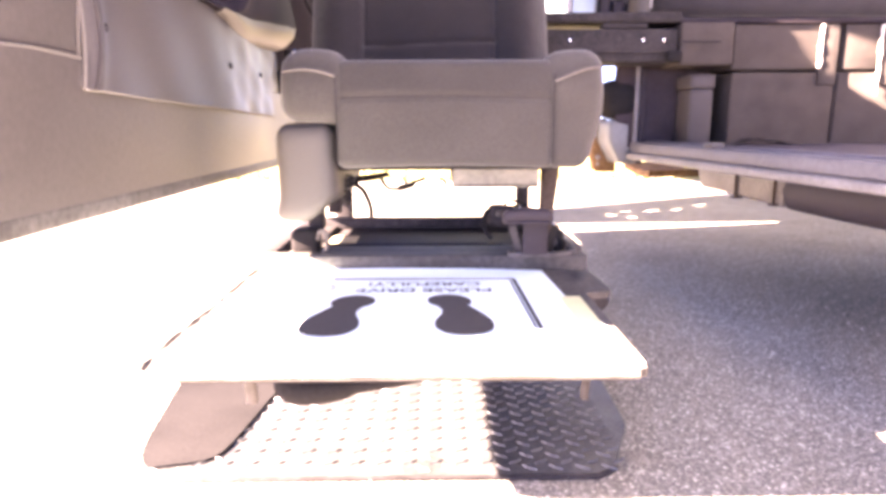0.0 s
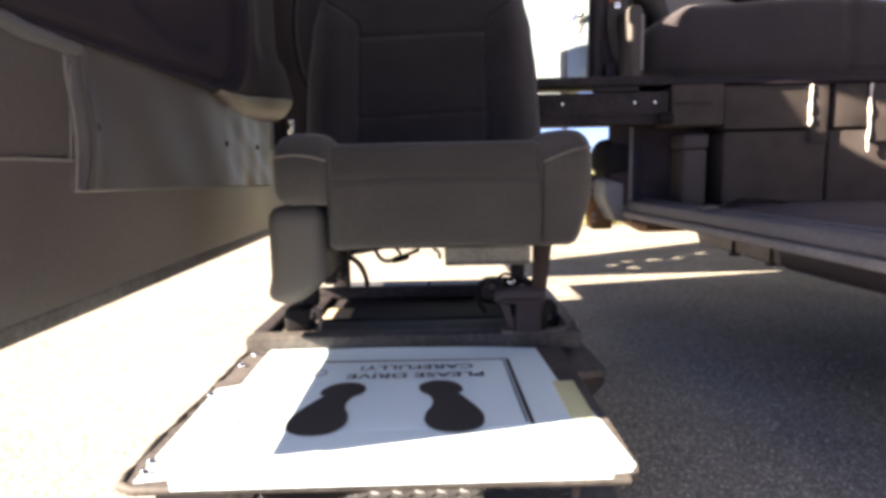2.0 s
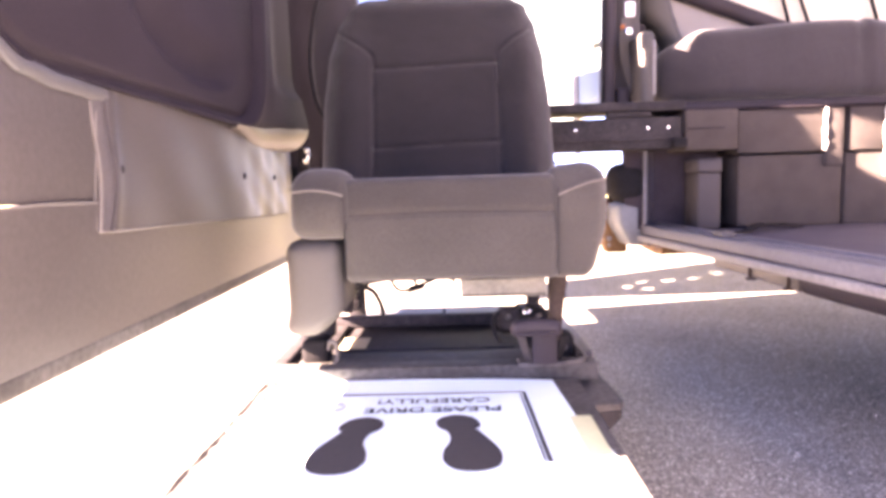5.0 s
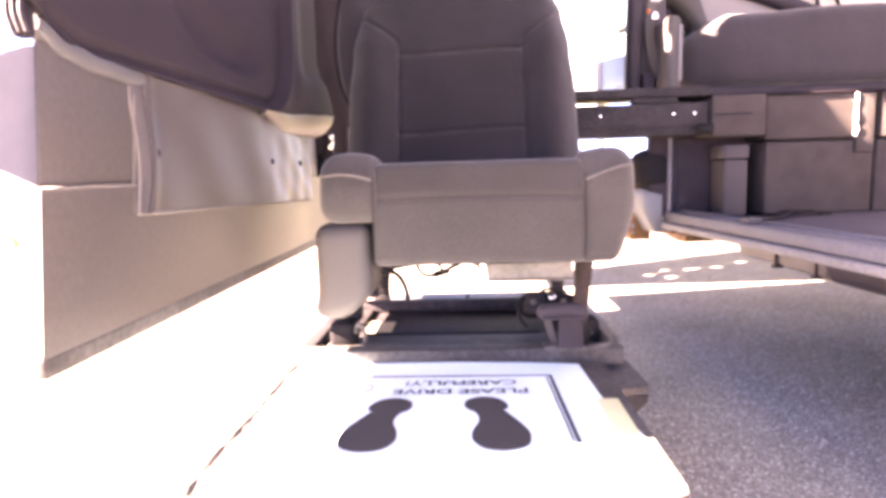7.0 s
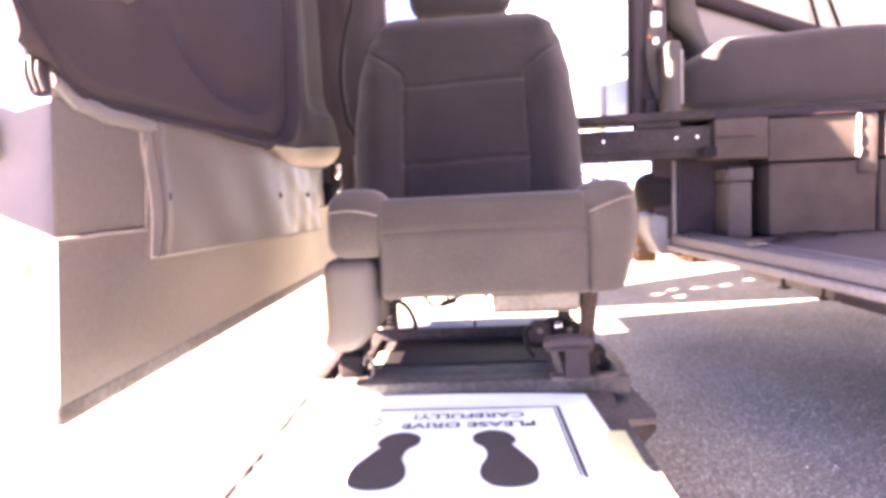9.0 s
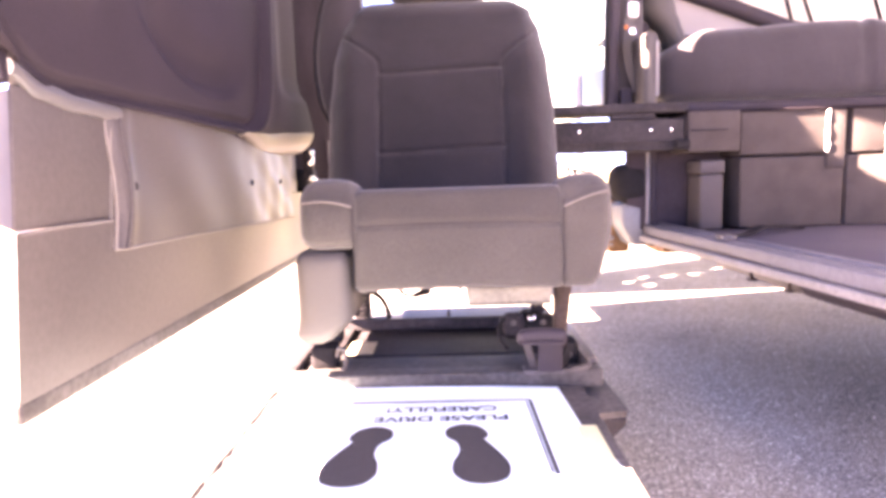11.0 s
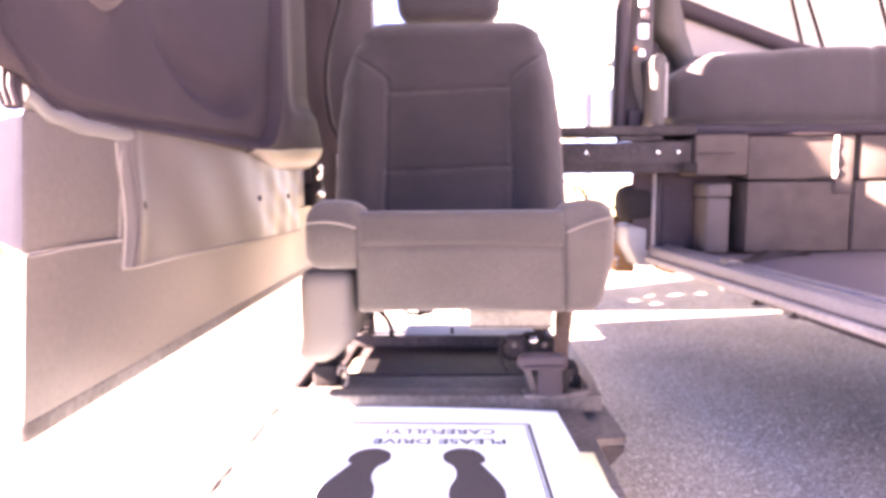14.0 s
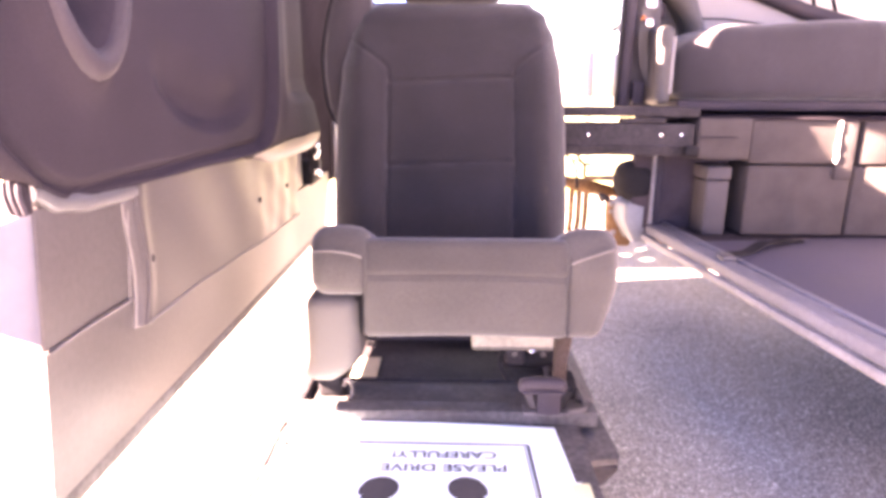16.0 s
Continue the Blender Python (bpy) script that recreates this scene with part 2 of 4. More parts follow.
def tube(points, radius, sides=10, bm=None, closed=False):
    """A round bar along points; radius may be a list."""
    bm = bm or bmesh.new()
    pts = [Vector(p) for p in points]
    rings, up = [], None
    for i, p in enumerate(pts):
        a, b = pts[max(i - 1, 0)], pts[min(i + 1, len(pts) - 1)]
        d = (b - a).normalized()
        if up is None:
            up = d.orthogonal().normalized()
        up = (up - d * up.dot(d)).normalized()
        side = d.cross(up)
        rr = radius[i] if isinstance(radius, (list, tuple)) else radius
        rings.append([bm.verts.new(p + (up * math.cos(t) + side * math.sin(t)) * rr) for t in (2 * math.pi * k / sides for k in range(sides))])
    for a, b in zip(rings, rings[1:]):
        for k in range(sides):
            bm.faces.new((a[k], a[(k + 1) % sides], b[(k + 1) % sides], b[k]))
    bm.faces.new(rings[0][::-1])
    bm.faces.new(rings[-1])
    return bm


def curve_points(knots, n=8):
    """A smooth line through knots."""
    k = [Vector(p) for p in knots]
    k = [2 * k[0] - k[1]] + k + [2 * k[-1] - k[-2]]
    out = []
    for i in range(1, len(k) - 2):
        for s in range(n):
            t = s / n
            a, b, c, d = k[i - 1], k[i], k[i + 1], k[i + 2]
            out.append(0.5 * (2 * b + (c - a) * t + (2 * a - 5 * b + 4 * c - d) * t * t + (3 * b - a - 3 * c + d) * t ** 3))
    return out + [k[-2]]


def sheet(nu, nv, front, back=None, bm=None):
    """A closed solid between two surfaces front(u, v) and back(u, v), u and v from 0 to 1."""
    bm = bm or bmesh.new()
    grids = []
    for f in (front, back):
        grids.append([[bm.verts.new(f(i / nu, j / nv)) for j in range(nv + 1)] for i in range(nu + 1)])
    for g, flip in ((grids[0], False), (grids[1], True)):
        for i in range(nu):
            for j in range(nv):
                q = (g[i][j], g[i + 1][j], g[i + 1][j + 1], g[i][j + 1])
                bm.faces.new(q[::-1] if flip else q)
    a, b = grids
    for i in range(nu):
        for j in (0, nv):
            bm.faces.new((a[i][j], a[i + 1][j], b[i + 1][j], b[i][j]))
    for j in range(nv):
        for i in (0, nu):
            bm.faces.new((a[i][j], a[i][j + 1], b[i][j + 1], b[i][j]))
    return bm


def prism(outline, z0, z1, bm=None, axis="z"):
    """An outline in two axes pushed through the third: 'z' takes (x, y), 'y' (x, z), 'x' (y, z)."""
    bm = bm or bmesh.new()
    place = {"z": lambda p, h: (p[0], p[1], h), "y": lambda p, h: (p[0], h, p[1]), "x": lambda p, h: (h, p[0], p[1])}[axis]
    a = [bm.verts.new(place(p, z0)) for p in outline]
    b = [bm.verts.new(place(p, z1)) for p in outline]
    n = len(outline)
    bm.faces.new(a)
    bm.faces.new(b[::-1])
    for i in range(n):
        bm.faces.new((a[i], a[(i + 1) % n], b[(i + 1) % n], b[i]))
    return bm


def disc(centre, axis, radius, depth, sides=16, dome=0.3):
    """A screw head or button: a short drum with a domed face."""
    d = Vector(axis).normalized()
    c = Vector(centre)
    return tube([c, c + d * depth * (1 - dome), c + d * depth * 0.9, c + d * depth], [radius, radius, radius * 0.8, radius * 0.35], sides)


def step(a, b, t):
    t = min(max((t - a) / (b - a), 0.0), 1.0)
    return t * t * (3 - 2 * t)


def between(knots, t):
    """Smooth value of a table of (t, value)."""
    if t <= knots[0][0]:
        return knots[0][1]
    for (a, va), (b, vb) in zip(knots, knots[1:]):
        if t <= b:
            return va + (vb - va) * step(a, b, t)
    return knots[-1][1]

WORLDS = {}


def thing(name, label, category, at=(0, 0, 0), group="", kind=""):
    ob = new(name)
    ob.empty_display_size = 0.05
    ob.location = at
    WORLDS[ob.name] = Matrix.Translation(at)
    return tagged(ob, label, category, group, kind)


def part(name, bm, mat, parent, label="", smooth=True):
    """One mesh, made in world metres, under a thing or a part."""
    ob = finish(name, bm, mat, parent, label, smooth)
    ob.matrix_parent_inverse = WORLDS.get(parent.name, Matrix()).inverted()
    return ob


def words(name, text, size, m, mat, parent, width=None):
    """Flat lettering as a mesh."""
    c = bpy.data.curves.new(name, "FONT")
    c.body, c.size, c.align_x, c.align_y, c.offset = text, size, "CENTER", "CENTER", 0.0004
    tmp = new(name, c)
    me = bpy.data.meshes.new_from_object(tmp.evaluated_get(bpy.context.evaluated_depsgraph_get()))
    bpy.data.objects.remove(tmp)
    if width:
        xs = [v.co.x for v in me.vertices]
        m = m @ Matrix.Diagonal((width / (max(xs) - min(xs)), 1, 1, 1))
    me.transform(m)
    me.materials.clear()
    me.materials.append(mat)
    ob = new(name, me)
    ob.parent = parent
    ob.matrix_parent_inverse = WORLDS.get(parent.name, Matrix()).inverted()
    return ob


# ---- ground ----
bm = bmesh.new()
lines = [-900, -60, -12, -4, -2] + [i * 0.25 - 1.5 for i in range(25)] + [6, 12, 60, 900]
grid = [[bm.verts.new((x, y, 0.0)) for y in lines] for x in lines]
for i in range(len(lines) - 1):
    for j in range(len(lines) - 1):
        bm.faces.new((grid[i][j], grid[i + 1][j], grid[i + 1][j + 1], grid[i][j + 1]))
ground = finish("ground", bm, ASPHALT)
bm = bmesh.new()
rnd = random.Random(11)
for i in range(2200):
    x, y, r = rnd.uniform(-1.6, 1.9), rnd.uniform(0.35, 3.4), rnd.uniform(0.0015, 0.0045)
    c, turn = Vector((x, y, r * 0.35)), rnd.uniform(0, 6.28)
    ring = [bm.verts.new(c + Vector((r * rnd.uniform(0.7, 1.2) * math.cos(turn + k * 1.257), r * rnd.uniform(0.7, 1.2) * math.sin(turn + k * 1.257), -r * 0.3))) for k in range(5)]
    top = bm.verts.new(c + Vector((0, 0, r * rnd.uniform(0.4, 0.8))))
    for k in range(5):
        bm.faces.new((ring[k], ring[(k + 1) % 5], top))
tagged(finish("gravel", bm, PEBBLE, smooth=False), "loose pale chips scattered on the asphalt", "gravel", kind="stuff")
tagged(ground, "worn grey asphalt with pale stones in it", "ground", kind="structure")

# ---- the van beside the lift: floor, sill, body side ----
VAN = pose(0.602, 2.13, 0, 0, 0, 5.3)


def van_at(p):
    return VAN @ Vector(p)


van = thing("van", "pale blue-grey van with an open side doorway and carpeted floor", "van", (0.7, 1.5, 0))
part("floor_pan", rbox(0.05, 1.75, -2.6, 0.05, 0.356, 0.392, 0.006, bend=van_at), DARK_CARPET, van, "dark carpeted van floor")
part("floor_mat", rbox(0.085, 1.5, -2.5, -0.24, 0.396, 0.404, 0.003, (6, 10, 1), bend=lambda p: van_at((p.x, p.y, p.z + 0.002 * math.sin(p.x * 9) * math.sin(p.y * 7)))), MAT, van, "blue-grey ribbed floor mat")
sill = part("sill", rbox(0.008, 0.060, -2.6, 0.0, 0.372, 0.405, 0.006, bend=van_at), SILL, van, "scuffed grey door sill")
part("sill_rail", rbox(-0.004, 0.012, -2.6, 0.0, 0.352, 0.372, 0.005, bend=van_at), RAIL_GREY, sill, "pale grey edge rail")
part("sill_channel", rbox(0.058, 0.074, -2.6, 0.0, 0.388, 0.411, 0.004, bend=van_at), SILL, sill)
part("underbody", rbox(0.45, 1.7, -2.6, -0.06, 0.22, 0.30, 0.01, bend=van_at), BLACK_STEEL, van, "black underbody")
tank = part("underbody_box", rbox(0.27, 0.75, -0.42, 0.045, 0.254, 0.35, 0.008, (1, 6, 2), bend=lambda p: van_at((p.x, p.y - 0.55 * max(0.0, 0.31 - p.z) * step(-0.1, 0.04, p.y), p.z - 0.03 * max(0.0, -0.05 - p.y) * (p.z < 0.3)))), GREY_STEEL, van, "dull grey box under the floor")
for y in (-0.385, -0.20):
    part("underbody_bracket", rbox(0.262, 0.274, y, y + 0.005, 0.246, 0.348, 0.002, bend=van_at), LEG, tank)
    part("bracket_foot", rbox(0.255, 0.285, y - 0.010, y + 0.012, 0.243, 0.250, 0.003, bend=van_at), LEG, tank)
part("underbody_tank", rbox(0.27, 0.80, -2.2, -0.36, 0.228, 0.345, 0.05, (2, 16, 2), bend=lambda p: van_at((p.x, p.y, p.z + (0.012 * math.sin(p.y * 5) + 0.055 * (p.y + 0.68)) * (p.z < 0.29))), seg=4), DARK_PLASTIC, van, "rounded dark tank under the floor")
part("body_flange", rbox(0.20, 0.40, 0.27, 0.52, 0.272, 0.300, 0.006, (1, 6, 1), bend=lambda p: van_at((p.x, p.y, p.z + 0.010 * math.sin(p.y * 14)))), RUST, van, "rusty folded floor flange")


def skin_wave(p):
    """The body side bows outwards a little between sill and waist."""
    bow = 0.03 * math.sin(max(0.0, min(1.0, (p.z - 0.4) / 1.2)) * math.pi)
    return van_at((p.x - bow * step(0.02, 0.5, p.y), p.y, p.z))


body = part("body_side", rbox(0.0, 0.035, 0.20, 3.6, 0.80, 1.9, 0.012, (1, 16, 14), bend=skin_wave), BODY_PAINT, van, "glossy pale blue-grey body side")
part("lower_panel", rbox(-0.062, 0.046, 0.0, 0.13, 0.335, 0.475, 0.016, (1, 2, 6), bend=lambda p: van_at((p.x + 0.035 * (1 - step(0.335, 0.42, p.z)) * (p.x < 0), p.y, p.z))), CORNER_PAINT, van, "white lower body corner")
part("side_moulding", rbox(-0.082, 0.046, -0.01, 0.12, 0.475, 0.607, 0.050, (1, 4, 2), bend=van_at, seg=4), RUBBER, van, "rounded black side moulding")
part("fuel_door_ring", tube([van_at((-0.028 + 0.0, 0.395 + 0.05 * math.cos(a), 1.06 + 0.05 * math.sin(a))) for a in [i * math.pi / 12 for i in range(25)]], 0.004, 6), ALUMINIUM, body)
lock = part("lock", disc(van_at((-0.01, 0.395, 1.065)), (-1, -0.09, 0), 0.030, 0.022, 20), CHROME, body, "round chrome lock")
part("lock_lever", rbox(-0.055, -0.03, 0.30, 0.40, 1.045, 1.065, 0.006, bend=van_at), CHROME, body)
for y in (0.56, 0.60, 0.98):
    part("body_crease", tube([van_at((-0.004 - 0.03 * math.sin(min(1, (z - 0.4) / 1.2) * math.pi), y, z)) for z in [0.5 + 0.1 * i for i in range(14)]], 0.004, 6), GREY_PAINT, body)
part("door_jamb", rbox(0.03, 0.05, -0.012, 0.05, 0.335, 0.78, 0.006, bend=van_at), DARK_PLASTIC, van, "dark rubber door seal")
part("jamb_strip", tube([van_at((0.020, -0.010, 0.34 + 0.044 * i)) for i in range(10)], 0.007, 8), RAIL_GREY, van, "worn metal jamb strip")
pillar = part("pillar", rbox(-0.068, -0.030, 0.12, 0.19, 0.775, 1.75, 0.012, (1, 1, 8), bend=lambda p: VAN @ Vector((p.x + 0.02 * (p.z - 0.78), p.y, p.z))), DARK_PLASTIC, van, "dark door pillar with a rubber seal")
part("pillar_trim", rbox(-0.032, 0.075, 0.170, 0.198, 0.775, 1.75, 0.008, (1, 1, 6), bend=van_at), BOX_GREY, pillar, "grey inner pillar trim")
part("pillar_seal", tube([VAN @ Vector((-0.074 + 0.02 * (z - 0.78), 0.12, z)) for z in [0.78 + 0.1 * i for i in range(10)]], 0.007, 8), RUBBER, pillar)
part("roof", rbox(-0.05, 1.75, -2.6, 3.6, 1.88, 1.95, 0.03, bend=van_at), WHITE_PAINT, van, "white roof")
part("far_side", rbox(1.72, 1.76, -2.6, 3.6, 0.30, 1.0, 0.01, bend=van_at), PALE_TRIM, van, "pale far side wall below the windows")
for y in (-2.58, -0.9, 0.55, 0.72):
    part("window_post", rbox(1.72, 1.75, y, y + 0.03, 1.0, 1.9, 0.008, bend=van_at), DARK_PLASTIC, van, "thin dark window post")

hinge = part("lower_hinge", rbox(0.515, 0.600, 2.235, 2.30, 0.300, 0.46, 0.010, (3, 2, 5), bend=lambda p: Vector((p.x + 0.16 * max(0.0, 0.37 - p.z) * (1 if p.x < 0.55 else 0), p.y, p.z))), RUST, van, "rusty brown hinge bracket")
for z, r in ((0.452, 0.010), (0.425, 0.008), (0.352, 0.009), (0.330, 0.006)):
    part("hinge_bolt", disc((0.524 + (0.012 if z < 0.4 else 0), 2.235, z), (-0.3, -1, 0), r, 0.012, 10), PALE_TRIM, hinge)
part("hinge_arm", tube(curve_points([(0.52, 2.26, 0.46), (0.50, 2.30, 0.47), (0.52, 2.36, 0.44)], 6), 0.010, 8), BLACK_STEEL, hinge)
part("hinge_arm", tube([(0.385, 2.40, 0.505), (0.45, 2.40, 0.492), (0.52, 2.40, 0.476), (0.60, 2.40, 0.462)], [0.022, 0.026, 0.024, 0.018], 10), RUST, hinge, "dark rusty swing arm")
for x in (0.408, 0.436, 0.462):
    part("hinge_post", rbox(x, x + 0.019, 2.39, 2.42, 0.315, 0.485, 0.005, (1, 1, 4), bend=lambda p: Vector((p.x - 0.10 * max(0.0, 0.36 - p.z), p.y, p.z))), RUST, hinge)
part("hinge_shield", prism([(0.462, 2.36), (0.60, 2.30), (0.60, 2.44), (0.462, 2.44)], 0.515, 0.522), RUST, hinge, "rusty folded shield", False)
part("hinge_pin", tube([(0.463, 2.41, 0.49), (0.460, 2.41, 0.56), (0.430, 2.41, 0.60)], 0.007, 8), BLACK_STEEL, hinge)

# ---- the carpeted lift housing and the bench inside the van ----
housing = thing("lift_housing", "tan carpeted box of panels over the seat lift", "housing", (1.1, 2.1, 0.39))
part("housing_panel", rbox(0.695, 0.85, 1.972, 2.14, 0.632, 0.752, 0.006), CARPET, housing, "grey steel cover plate with grooves")
for z in (0.697,):
    part("groove", rbox(0.70, 0.81, 1.967, 1.973, z - 0.0025, z + 0.0025, 0.001), SEAM, housing)
part("housing_panel", rbox(0.855, 1.106, 1.985, 2.14, 0.619, 0.747, 0.005), CARPET, housing)
part("housing_panel", rbox(1.111, 1.164, 1.979, 2.14, 0.575, 0.747, 0.005), CARPET, housing)
part("housing_panel", rbox(1.182, 1.283, 1.985, 2.14, 0.619, 0.747, 0.005), CARPET, housing)
part("housing_panel", rbox(1.288, 1.75, 1.979, 2.14, 0.575, 0.747, 0.005), CARPET, housing)
for x0, z0 in ((1.108, 0.622), (1.285, 0.545)):
    rnd = random.Random(int(x0 * 100))
    pts = [(x0 + rnd.uniform(-0.0025, 0.0025), 1.978, 0.744 - (0.744 - z0) * i / 14) for i in range(15)]
    part("worn_edge", tube(pts, [0.0034 + rnd.uniform(-0.0018, 0.0022) for _ in pts], 6), WORN_EDGE, housing, "frayed pale edge")
part("lower_panel", rbox(0.86, 1.168, 1.990, 2.14, 0.40, 0.612, 0.006), CARPET, housing, "tan carpeted lower panel")
part("lower_panel", rbox(1.176, 1.75, 1.990, 2.14, 0.40, 0.612, 0.006), CARPET, housing, "tan carpeted lower panel")
part("top_rim", rbox(0.69, 1.75, 1.975, 2.76, 0.747, 0.755, 0.003), FELT, housing)
part("backing", rbox(0.56, 1.75, 2.13, 2.17, 0.385, 0.75, 0.006), DARK_CARPET, housing, "dark backing board")
box = thing("storage_box", "grey plastic box with lid standing on the van floor", "box", (0.77, 2.05, 0.39))
part("body", rbox(0.745, 0.815, 2.0, 2.11, 0.395, 0.565, 0.008), BOX_GREY, box)
part("lid", rbox(0.742, 0.818, 1.997, 2.113, 0.566, 0.608, 0.008), BOX_GREY, box, "snap-on lid")
strap = thing("strap", "dark strap lying across the van floor", "strap", (0.9, 1.8, 0.40))


def strap_at(u, v, lift):
    return Vector((0.700 + 0.30 * u, 1.680 + 0.205 * u + 0.045 * v * (1 - 0.4 * u), 0.404 + lift + 0.014 * step(0.1, 0.5, u) * (1 - step(0.55, 1.0, u)) + 0.003 * math.sin(u * 17 + v)))


part("webbing", sheet(28, 3, lambda u, v: strap_at(u, v, 0.006), lambda u, v: strap_at(u, v, 0.001)), RUBBER, strap)
part("strap_buckle", rbox(0.668, 0.704, 1.655, 1.705, 0.404, 0.418, 0.004), GREY_STEEL, strap, "dull metal buckle")


def bench_bend(p):
    """The cushion's near end falls off in a flat facet behind a crease; a seam crosses it further on."""
    t = (p.x - 0.69) / 0.72
    top = step(0.80, 1.05, p.z)
    q = 0.5 * ((0.19 - t) + math.sqrt((0.19 - t) ** 2 + 0.0004))
    drop = 0.43 * q + 0.008 * math.sin(t * 6) + 0.06 * max(0.0, p.x - 1.42)
    seam = math.exp(-((p.x - 1.345) / 0.010) ** 2)
    return Vector((p.x, p.y + 0.022 * top * top + 0.006 * seam + 0.20 * q * (1 - step(2.2, 2.5, p.y)), p.z - top * drop - 0.006 * seam * top + 0.006 * top * math.exp(-((p.x - 1.375) / 0.025) ** 2)))


bench = thing("bench_seat", "grey cloth bench seat cushion inside the van", "seat", (1.2, 2.4, 0.76))
part("cushion", rbox(0.695, 1.72, 2.17, 2.75, 0.80, 1.043, 0.040, (48, 4, 8), bend=bench_bend, seg=5), BENCH_CLOTH, bench)
part("cushion_base", rbox(0.70, 1.72, 2.19, 2.72, 0.765, 0.80, 0.01), DARK_PLASTIC, bench, "dark seat base")
part("side_bolster", rbox(0.618, 0.664, 2.150, 2.34, 0.785, 1.024, 0.020, (1, 2, 6), seg=4), GREY_PLASTIC, bench, "pale upright side bolster")
# the bolster's upright highlight, put in as a paler tube
part("bolster_highlight", tube([(0.660, 2.153, 0.82 + 0.019 * i) for i in range(10)], 0.005, 6), PALE_TRIM, bench)
part("cushion_seam", tube([(1.345, 2.181 + 0.022 * step(0.80, 1.05, z) ** 2, z) for z in [0.83 + 0.016 * i for i in range(10)]], 0.0026, 6), PIPING, bench)
belt = thing("seat_belt", "grey seat belt with buckle hanging on the pillar", "belt", (0.60, 2.25, 0.80))
loop = curve_points([(0.612, 2.26, 1.36), (0.600, 2.255, 1.20), (0.582, 2.25, 1.08), (0.576, 2.25, 0.99), (0.590, 2.25, 0.90), (0.618, 2.25, 0.835), (0.64, 2.26, 0.80)], 6)
part("webbing", sheet(len(loop) - 1, 1, lambda u, v: loop[round(u * (len(loop) - 1))] + Vector((0.034 * v, 0.010 * v, 0)), lambda u, v: loop[round(u * (len(loop) - 1))] + Vector((0.034 * v, 0.010 * v + 0.003, 0))), GREY_PLASTIC, belt, "pale grey belt webbing")
part("buckle", rbox(0.590, 0.624, 2.235, 2.25, 1.085, 1.135, 0.006), WHITE_PAINT, belt, "white belt label")
part("label", rbox(0.594, 0.622, 2.238, 2.25, 1.19, 1.225, 0.005), WHITE_PAINT, belt, "white belt label")
part("button", rbox(0.578, 0.590, 2.236, 2.248, 1.048, 1.062, 0.003), AMBER, belt, "small amber release button")
part("tongue", rbox(0.592, 0.614, 2.234, 2.246, 1.028, 1.052, 0.004), CHROME, belt, "bright metal tongue")
part("anchor", rbox(0.602, 0.640, 2.25, 2.275, 1.14, 1.185, 0.008), DARK_PLASTIC, belt)
part("retractor", rbox(0.570, 0.612, 2.252, 2.285, 0.78, 0.86, 0.010), DARK_PLASTIC, belt, "dark belt retractor")

trim = thing("quarter_trim", "grey moulded trim below the van side window", "trim", (0.9, 2.7, 0.80))
COLUMN_LEFT = [(0.86, 0.90), (1.027, 0.852), (1.064, 0.840), (1.116, 0.808), (1.154, 0.772), (1.191, 0.745), (1.242, 0.736), (1.30, 0.742), (1.45, 0.752)]
COLUMN_RIGHT = [(0.86, 0.97), (1.061, 0.919), (1.091, 0.907), (1.135, 0.892), (1.187, 0.876), (1.238, 0.865), (1.296, 0.848), (1.45, 0.845)]


def column_face(u, v, back):
    z = 0.86 + 0.59 * v
    a, b = between(COLUMN_LEFT, z), between(COLUMN_RIGHT, z)
    return Vector((a + (b - a) * u, 2.66 if back else 2.615 - 0.055 * math.sqrt(max(0.0, 1 - (2 * u - 1) ** 2)), z))


part("column", sheet(14, 36, lambda u, v: column_face(u, v, False), lambda u, v: column_face(u, v, True)), GREY_PLASTIC, trim, "curved moulded grey column")
part("belt_slot", rbox(0.725, 0.775, 2.60, 2.64, 1.085, 1.150, 0.018), DARK_PLASTIC, trim)
part("back_panel", rbox(0.690, 0.870, 2.66, 2.69, 0.83, 1.45, 0.008), GREY_PLASTIC, trim, "grey panel behind the column")
part("panel", prism([(0.855, 0.86), (1.75, 0.86), (1.75, 0.99), (1.30, 1.115), (0.865, 1.29)], 2.66, 2.70, axis="y"), PALE_TRIM, trim, "pale wedge panel")
part("window_ledge", tube([(0.80, 2.64, 1.315), (1.30, 2.645, 1.125), (1.74, 2.65, 1.02)], [0.034, 0.030, 0.024], 10), DARK_PLASTIC, trim, "dark sloping window ledge")
part("wall_panel", prism([(0.80, 1.30), (1.30, 1.115), (1.76, 1.01), (1.76, 1.86), (0.80, 1.86)], 2.705, 2.725, axis="y"), CREAM, trim, "cream wall panel above the ledge")
part("panel_seam", tube([(0.86, 2.655, 1.10), (1.02, 2.655, 1.095), (1.22, 2.655, 1.07)], 0.0035, 6), SEAM, trim)
for x0, x1 in ((1.219, 1.373), (1.258, 1.454), (1.550, 1.722)):
    part("window_seal", tube([(x0, 2.68, 1.6), (0.45 * x0 + 0.55 * x1 + 0.004, 2.68, 1.325), (x1, 2.68, 1.10)], 0.0075, 8), RUBBER, trim, "thin dark window seal")

